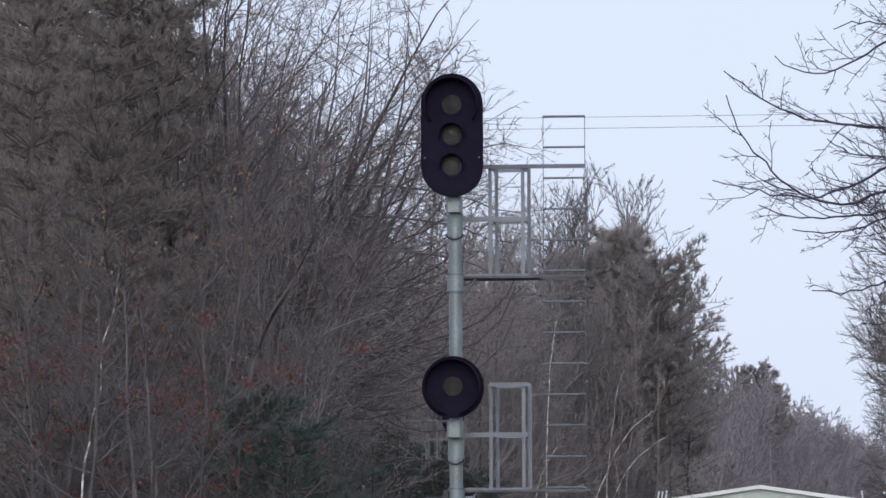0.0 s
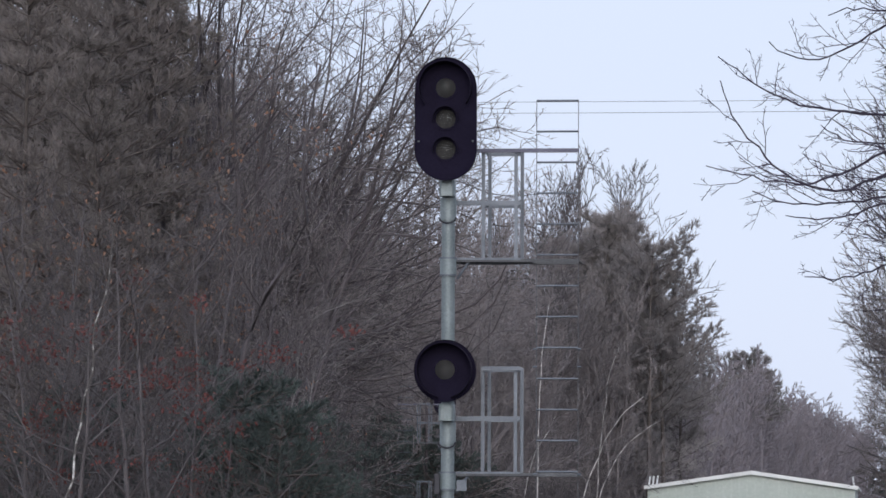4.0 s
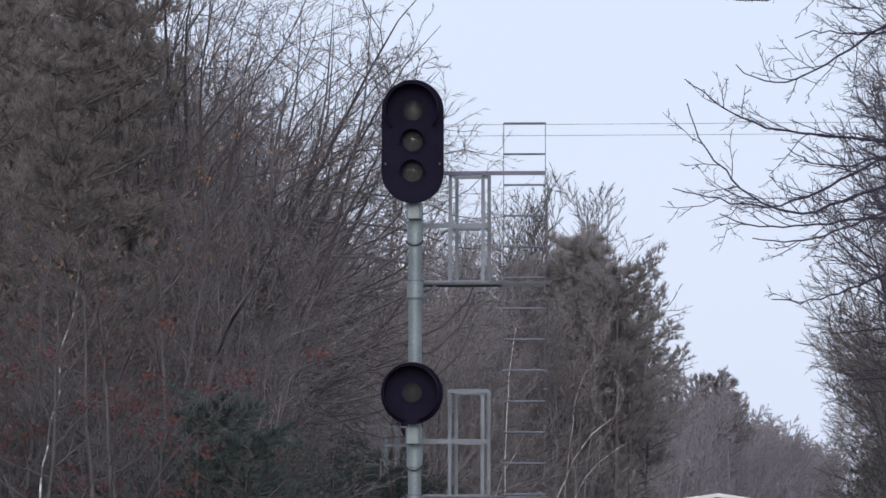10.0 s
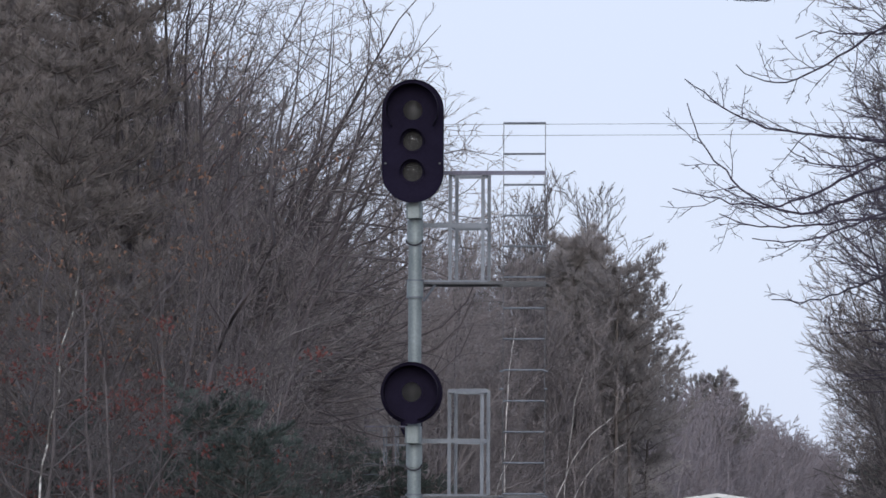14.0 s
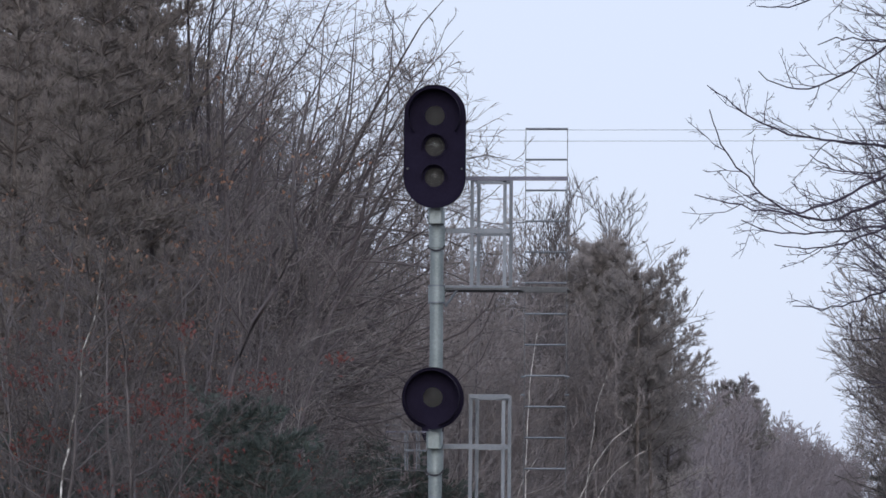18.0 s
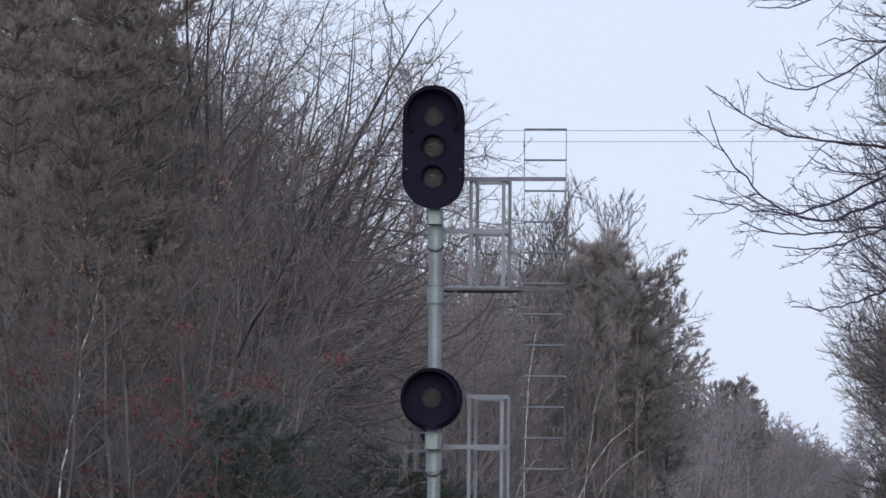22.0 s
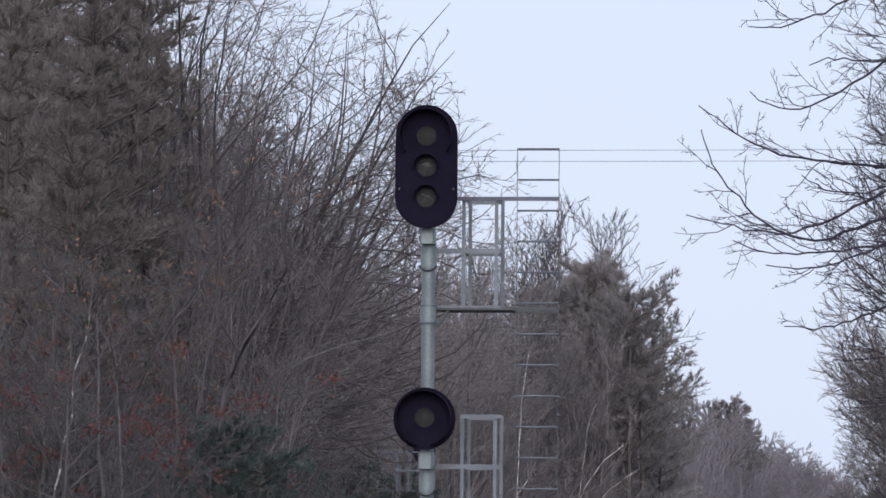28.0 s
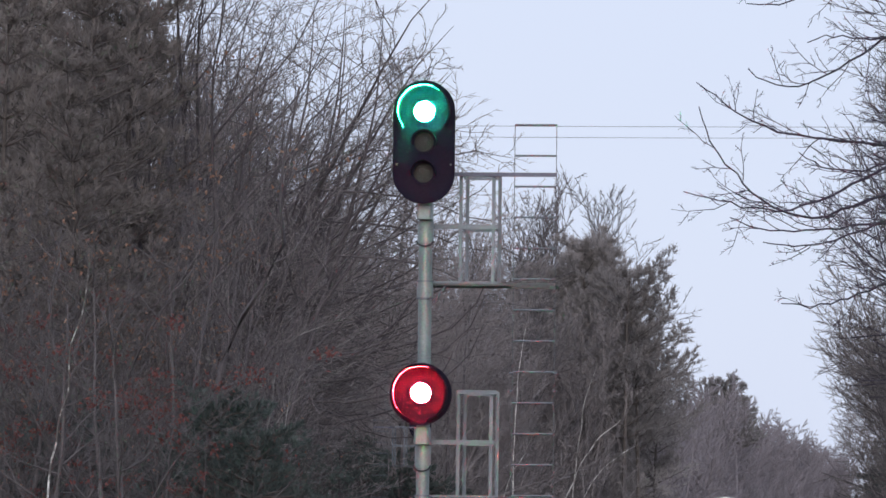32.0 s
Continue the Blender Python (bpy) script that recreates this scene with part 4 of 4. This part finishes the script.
def build_far_wood():
    g = "far wood down the clearing"
    far = [bare_tree(51, 14.5, 0.12, 15, (9, 8), up=0.08, rmin=0.025, reach=0.38, lo=True, bark=HAZETWIG, twig=HAZETWIG, group=g, name="far_tree", twig_len=0.45, wob=0.14,
                     label="distant leafless tree, mauve-brown, paled for haze")[0],
           bare_tree(52, 13.5, 0.11, 15, (9, 8), up=0.10, rmin=0.025, reach=0.36, lo=True, bark=HAZETWIG, twig=HAZETWIG, group=g, name="far_tree", twig_len=0.45, wob=0.14,
                     label="distant leafless tree, mauve-brown, paled for haze")[0]]
    rng = np.random.default_rng(9)

    def stretch(px0, px1):
        def choose():
            px = rng.uniform(px0, px1)
            y = 305 + (max(px, 1230) - 1230) * 1.0 + rng.uniform(0, 1) ** 1.3 * 140
            return slope(px) * y, y
        return choose
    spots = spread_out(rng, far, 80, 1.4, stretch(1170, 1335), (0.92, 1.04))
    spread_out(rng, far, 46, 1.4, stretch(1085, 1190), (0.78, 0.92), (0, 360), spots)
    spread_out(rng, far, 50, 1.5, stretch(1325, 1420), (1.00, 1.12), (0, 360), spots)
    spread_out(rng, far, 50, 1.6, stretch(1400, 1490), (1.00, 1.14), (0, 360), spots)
    top = pine(53, 16.0, 0.2, 3.2, 12, 5, 8, 0.30, 0.03, HAZENEEDLE, 0.72, 0.04, "distant round-topped pine that stands above the far wood", g, round_top=0.3, count=10, bark=HAZETWIG)
    set_at(top, slope(1293) * 362, 362, 0, 0.97)
    plant(top, slope(1318) * 375, 375, 120, 0.92)
    # the other edge of the clearing
    r = "trees on the other side of the clearing"
    side = [bare_tree(61, 9.8, 0.09, 18, (9, 8), up=0.09, spread=(38, 72), reach=0.30, low=0.25, rmin=0.0065, group=r, lean=(-0.06, 0), bark=MIDBARK, twig=MIDBARK, lo=True, name="wayside_tree", wob=0.14)[0],
            bare_tree(62, 8.6, 0.08, 18, (9, 8), up=0.11, spread=(34, 68), reach=0.30, low=0.22, rmin=0.0065, group=r, lean=(-0.06, 0), bark=MIDBARK, twig=BARK, lo=True, name="wayside_tree", wob=0.14)[0]]
    high = [bare_tree(64, 9.8, 0.08, 18, (9, 8), up=0.09, spread=(34, 66), reach=0.34, low=0.42, rmin=0.006, group=r, lean=(-0.05, 0), bark=DARKBARK, twig=MIDBARK, lo=True, name="wayside_tree", wob=0.14)[0]]
    rng = np.random.default_rng(10)
    spots = spread_out(rng, side, 30, 0.8, fan(rng, 1695, 1780, 112, 150), (0.95, 1.12), (-40, 40))
    spread_out(rng, side, 16, 1.6, fan(rng, 1625, 1740, 150, 230), (0.95, 1.15), (-60, 60), spots)
    spread_out(rng, side, 10, 0.8, fan(rng, 1690, 1770, 100, 130), (0.8, 0.95), (-40, 40), spots)
    spread_out(rng, high, 18, 0.8, fan(rng, 1655, 1800, 78, 108), (1.05, 1.3), (-60, 60), spots)
    spread_out(rng, far, 14, 2.0, fan(rng, 1530, 1640, 260, 480), (0.5, 0.75), (0, 360), spots)
    bush = pine(63, 4.6, 0.06, 1.5, 13, 6, 8, 0.10, 0.014, DARKNEEDLE, 0.05, 0.02, "young dark green pine at the foot of bare trees", r)
    set_at(bush, slope(1556) * 138, 138, 0)
    plant(bush, slope(1612) * 130, 130, 90, 1.0)
    plant(bush, slope(1590) * 150, 150, 200, 0.95)


def build_near_tree():
    """The tree whose boughs hang into the clearing: each bough dips and turns up at its tip."""
    rng = np.random.default_rng(71)
    root = thing("overhanging_tree", 4.3, 49.0, 0, "leafless tree with long drooping boughs that turn up at the tips", "tree")
    tp, tr = grow(rng, np.array([[0, 0, -0.15]]), np.array([[0, 0, 1.0]]), np.array([11.5]), np.array([0.17]), 14, 0.02, 0.01, 0.12)
    lines = []

    def bough(off, z0, *run):
        """From the trunk at height z0 through (x, z) places, falling back by off towards the tip."""
        knots = [(tp[0, min(int(z0 / 11.5 * 14), 13)][0], z0)] + [(x - 4.3, z) for x, z in run]
        far = np.cumsum([0] + [math.dist(a, b) for a, b in zip(knots, knots[1:])])
        q = np.linspace(0, 1, 40) ** 0.7 * far[-1]
        x, z = np.interp(q, far, [k[0] for k in knots]), np.interp(q, far, [k[1] for k in knots])
        line = np.stack([x, off * q / far[-1], z], -1)
        for _ in range(3):
            line[1:-1] = (line[:-2] + line[1:-1] * 2 + line[2:]) / 4
        line[2:-1] += rng.normal(0, 0.011, (37, 3))
        lines.append(line)

    bough(0.5, 5.62, (0.13, 5.85), (-0.85, 5.96), (-1.28, 6.13), (-1.75, 6.48))
    bough(-0.5, 6.43, (0.13, 5.34), (-0.63, 5.05), (-1.12, 5.25), (-1.55, 5.73), (-1.69, 6.15))
    bough(0.3, 6.92, (0.13, 5.65), (-0.63, 5.25), (-0.95, 5.18), (-1.45, 5.28), (-1.86, 5.39))
    bough(-0.3, 4.91, (0.13, 5.07), (-0.68, 4.96), (-1.12, 4.99), (-1.39, 5.10))
    bough(0.8, 5.34, (0.13, 4.55), (-0.38, 4.31), (-0.76, 4.29), (-0.91, 4.33))
    bough(1.0, 8.89, (0.13, 6.99), (-0.35, 6.65), (-0.76, 6.45), (-1.12, 6.53), (-1.26, 6.67))
    bough(-1.0, 9.17, (0.13, 7.60), (-0.63, 7.19), (-0.90, 7.07), (-1.23, 7.09))
    bough(1.4, 7.25, (0.13, 6.98), (-0.08, 6.97), (-0.41, 7.04), (-0.68, 6.97))
    bough(-0.8, 5.89, (0.13, 5.07), (-0.35, 4.85), (-0.79, 4.78), (-1.06, 4.83))
    bough(0.4, 6.27, (0.13, 5.68), (-0.14, 5.59), (-0.46, 5.60), (-0.74, 5.79))
    lp = np.stack(lines)
    lr = np.full((len(lines), 1), 0.030) * (1 - 0.83 * np.linspace(0, 1, 40) ** 0.9)[None]
    b1, r1 = grow(rng, *sprout(rng, lp, lr, 16, 0.36, 0.92, (22, 58), 0.15, 0.50, 0.0052), 7, 0.13, 0.05, 0.4, -0.01)
    b2, r2 = grow(rng, *sprout(rng, b1, r1, 4, 0.15, 0.95, (25, 65), 0.42, 0.62, 0.0036), 5, 0.14, 0.05, 0.5)
    wp, wr = grow(rng, *sprout(rng, b2, r2, 4, 0.1, 1.0, (25, 70), 0.40, 0.7, 0.0026), 3, 0.15, 0.05, 0.6)
    part("trunk", array_mesh("trunk", *tube_arrays(tp, tr, 10), DARKBARK), DARKBARK, root)
    for i in range(len(lines)):
        part("bough", array_mesh("bough", *tube_arrays(lp[i:i + 1], lr[i:i + 1], 7), DARKBARK), DARKBARK, root)
    tagged(part("branchwork", array_mesh("branchwork", *join_arrays([tube_arrays(b1, r1, 4), tube_arrays(b2, r2, 4)]), DARKBARK), DARKBARK, root), kind="stuff")
    tagged(part("twig_crown", array_mesh("twig_crown", *tube_arrays(wp, wr, 3), DARKBARK), DARKBARK, root), kind="stuff")


def birch(seed, x, y, r, label, bark, *run, name="birch_tree", group="young birches"):
    """A young birch: a pale patchy stem through (x, z) places, with a few thin dark shoots."""
    rng = np.random.default_rng(seed)
    root = thing(name, x, y, 0, label, "tree", group)
    far = np.cumsum([0] + [math.dist(a, b) for a, b in zip(((0, -0.1),) + run, run)])
    knots = ((0, -0.1),) + run
    q = np.linspace(0, far[-1], 30)
    line = np.stack([np.interp(q, far, [k[0] for k in knots]), np.zeros(30), np.interp(q, far, [k[1] for k in knots])], -1)
    for _ in range(3):
        line[1:-1] = (line[:-2] + line[1:-1] * 2 + line[2:]) / 4
    line[2:-1:3] += rng.normal(0, 0.055, (9, 3))
    line[1:-1] = (line[:-2] + line[1:-1] * 2 + line[2:]) / 4
    stem, rad = line[None], (r * (1 - 0.7 * np.linspace(0, 1, 30)))[None]
    part("trunk", array_mesh("trunk", *tube_arrays(stem, rad, 9), bark), bark, root)
    lp, lr = grow(rng, *sprout(rng, stem, rad, 8, 0.45, 1.0, (20, 45), 0.16, 0.4, 0.005), 6, 0.1, 0.08, 0.4)
    for i in range(len(lp)):
        part("limb", array_mesh("limb", *tube_arrays(lp[i:i + 1], lr[i:i + 1], 5), MIDBARK), MIDBARK, root)
    w = sprout(rng, lp, lr, 8, 0.1, 1.0, (20, 55), 0.4, 0.6, 0.003)
    tagged(part("twig_crown", array_mesh("twig_crown", *spikes(*w), MIDBARK, False), MIDBARK, root), kind="stuff")


def build_birches_and_oak():
    slim, bent = "thin leaning young birch with pale patchy bark", "young pale birch bent far over"
    birch(86, -9.40, 55.5, 0.019, slim, BIRCH, (0.203, 2.2), (0.271, 2.45), (0.314, 2.76), (0.364, 3.13), (0.438, 3.44), (0.50, 3.75), (0.611, 4.18), (0.68, 4.56), (0.75, 5.2))
    birch(87, -7.35, 110.0, 0.022, bent, PALEBIRCH, (0.45, 2.4), (0.74, 3.34), (1.05, 4.10), (1.42, 4.53), (1.90, 4.95))
    birch(88, -7.0, 111.0, 0.020, bent, PALEBIRCH, (0.45, 2.6), (0.70, 3.34), (1.04, 3.88), (1.46, 4.25), (1.80, 4.4))
    birch(89, -8.5, 109.0, 0.020, bent, PALEBIRCH, (0.40, 2.4), (0.66, 3.58), (0.97, 4.10), (1.21, 4.59))
    birch(90, -8.0, 112.0, 0.018, slim, PALEBIRCH, (0.06, 3.48), (0.09, 4.83), (0.13, 6.06), (0.3, 7.0))
    birch(92, -6.95, 113.0, 0.016, slim, PALEBIRCH, (0.30, 3.4), (0.40, 4.6), (0.48, 5.4), (0.75, 6.1))
    # Bowed stems stand in for sunlit limbs; the light is in their bark.
    bow = "thin bowed stem for a sunlit tree limb, light painted as pale bark"
    for seed, x, run in ((93, -8.02, ((0.07, 3.4), (0.2, 4.4), (0.37, 4.77), (0.78, 4.91), (1.37, 4.98), (1.81, 5.13), (2.03, 5.24))),
                         (94, -7.80, ((0.05, 3.2), (0.29, 4.29), (0.74, 4.54), (1.08, 4.69), (1.19, 4.87), (1.40, 5.10))),
                         (95, -8.10, ((0.10, 3.0), (0.35, 3.77), (0.71, 3.92), (0.93, 4.14), (1.33, 4.37)))):
        birch(seed, x, 66.0, 0.012, bow, SUNLITTWIG, *run, name="bowed_sapling", group="bowed saplings")
    oak, wp = bare_tree(82, 5.0, 0.045, 14, (8, 5), bark=MIDBARK, twig=MIDBARK, spread=(40, 75), up=0.05, reach=0.5, low=0.15, name="young_oak",
                              label="young oak that keeps rust-red dry leaves", group="young oaks")
    leafy(oak, 83, wp, 9, 22, 2, 0.05)
    set_at(oak, slope(235) * 56, 56, 0, 0.95)
    for px, y, t, k in ((110, 58, 120, 0.95), (290, 57.5, 220, 0.72), (20, 60, 30, 0.9), (180, 59.5, 300, 1.08), (330, 63, 60, 1.1), (60, 64, 180, 1.2), (225, 61, 75, 0.62)):
        plant(oak, slope(px) * y, y, t, k)


def build_beeches():
    """Taller saplings with single tan leaves left on their twigs."""
    beech, ends = bare_tree(84, 8.5, 0.045, 14, (8, 5), bark=MIDBARK, twig=MIDBARK, spread=(40, 80), up=0.02, reach=0.36, low=0.2, wob=0.2, kink=0.10, name="young_beech",
                            label="leggy young beech holding a few tan dry leaves", group="young beeches")
    leafy(beech, 85, ends, 70, 3, 2, 0.055, TANLEAF, "scattered tan withered leaves")
    set_at(beech, slope(130) * 66, 66, 0, 1.0)
    for px, y, t, k in ((40, 68, 100, 1.05), (210, 70, 190, 0.95), (285, 67, 280, 0.85), (330, 72, 40, 0.9), (-30, 70, 150, 0.9), (400, 74, 230, 0.75)):
        plant(beech, slope(px) * y, y, t, k)


def build_crooked_tree():
    """A slender dark tree with a kinked stem at the edge of the wood."""
    rng = np.random.default_rng(91)
    root = thing("crooked_tree", -8.4, 62, 0, "slender dark leafless tree with a kinked stem", "tree")
    stem = np.array([[0, 0, -0.1], [0.12, 0, 1.5], [0.2, 0, 3.0], [0.38, 0, 4.15], [0.62, 0.05, 4.75], [0.85, 0, 5.1], [1.14, 0, 5.67], [1.08, 0, 6.1], [1.12, 0, 6.7], [1.3, 0, 7.6]])[None]
    rad = np.linspace(0.042, 0.014, 10)[None]
    lp, lr = grow(rng, *sprout(rng, stem, rad, 9, 0.4, 1.0, (30, 60), 0.16, 0.4, 0.010), 6, 0.16, 0.09, 0.3)
    part("trunk", array_mesh("trunk", *tube_arrays(stem, rad, 8), CROWNBARK), CROWNBARK, root)
    for i in range(len(lp)):
        part("limb", array_mesh("limb", *tube_arrays(lp[i:i + 1], lr[i:i + 1], 5), CROWNBARK), CROWNBARK, root)
    w = sprout(rng, lp, lr, 9, 0.15, 1.0, (25, 60), 0.4, 0.6, 0.005)
    tagged(part("twig_crown", array_mesh("twig_crown", *spikes(*w), BARK, False), BARK, root), kind="stuff")


build_crooked_tree()
build_left_wood()
build_evergreens()
build_middle_stand()
build_far_wood()
build_near_tree()
build_birches_and_oak()
build_beeches()


# ---- the shed, wires ----
def build_shed():
    y0, x0, x1, eave, ridge, deep = 188.0, -9.25, -1.58, 3.82, 4.37, 14.0
    root = thing("metal_shed", (x0 + x1) / 2, y0, 0, "pale grey-green metal shed with a low gable and white roof trim", "shed")
    h = (x1 - x0) / 2
    wall = Geo().loop([(-h, 0), (-h, eave), (0, ridge), (h, eave), (h, 0)], 0, 0.1)
    wall.box(-h, -h + 0.1, 0.1, deep, 0, eave).box(h - 0.1, h, 0.1, deep, 0, eave).loop([(-h, 0), (-h, eave), (0, ridge), (h, eave), (h, 0)], deep, deep + 0.1)
    part("wall", wall, CLAD, root)
    rib = Geo()
    for i in range(26):
        x = -h + 0.15 + i * (2 * h - 0.3) / 25
        top = eave + (ridge - eave) * (1 - abs(x) / h) - 0.02
        rib.box(x - 0.03, x + 0.03, -0.025, 0.0, 0, top)
    part("cladding_ribs", rib, CLAD, root)
    k = (ridge - eave) / h
    for s in (-1, 1):
        e = h + 0.12
        part("roof", Geo().loop([(0, ridge), (s * e, ridge - k * e), (s * e, ridge - k * e + 0.06), (0, ridge + 0.06)], -0.15, deep + 0.25), TRIM, root)
        part("rake_trim", Geo().loop([(0, ridge - 0.07), (s * e, ridge - k * e - 0.07), (s * e, ridge - k * e + 0.07), (0, ridge + 0.07)], -0.2, -0.15), TRIM, root)
    # A dark sheet stands in for the shade inside the open front.
    part("bay_opening", Geo().box(-h + 0.06, h - 0.06, -0.05, -0.028, 0.02, 3.38), NAVY, root, "wide dark blue panel for the shade of the open front")
    part("door_head", Geo().box(-h + 0.02, h - 0.02, -0.075, -0.028, 3.38, 3.42), CLAD, root)
    for x in (-h + 0.03, -h + 0.17, -h + 0.32, h - 0.03):
        top = ridge - k * abs(x)
        part("roof_stub", Geo().rod((x, 0.3, top), (x + (0.05 if x < 0 else -0.05), 0.3, top + 0.40), 0.03, 8), TRIM, root)


build_shed()


def build_wires():
    for x in (-60.0, 42.0):
        p = thing("utility_pole", x, 110, 0, "weathered wooden utility pole with a crossarm", "utility pole", "utility poles")
        part("pole", Geo().rod((0, 0, -0.5), (0, 0, 12.6), 0.16, 14, 0.11), POLEWOOD, p, smooth=True)
        part("crossarm", Geo().box(-0.06, 0.06, -1.0, 1.0, 11.75, 11.87), POLEWOOD, p)
        for y in (-0.6, 0.6):
            part("insulator", Geo().rod((0, y, 11.87), (0, y, 12.0), 0.04, 8), TRIM, p)
    for y, z in ((109.4, 11.29), (110.6, 11.15)):
        pts = np.array([[x, y, z + 0.65 * ((x + 9) / 51.0) ** 2] for x in np.linspace(-60, 42, 41)])[None]
        w = new("overhead_wire", array_mesh("overhead_wire", *tube_arrays(pts, np.full((1, 41), 0.007), 6), WIRE))
        tagged(w, "thin overhead wire strung across the clearing", "wire", "overhead wires")


build_wires()


# ---- what moves: two added shutters that uncover the glowing bulbs when the signal lights ----
def motions():
    for shut, cz, colour in SHUTTERS:
        away = (0.192, 0.0) if colour == "green" else (0.0, -0.19)
        shown = pose(away[0], PLATE_Y + 0.035, cz + away[1])
        closed = pose(0, PLATE_Y + 0.035, cz)
        walk(shut, [(0, closed), (LIT - 0.1, closed), (LIT, shown), (32, shown)])


motions()
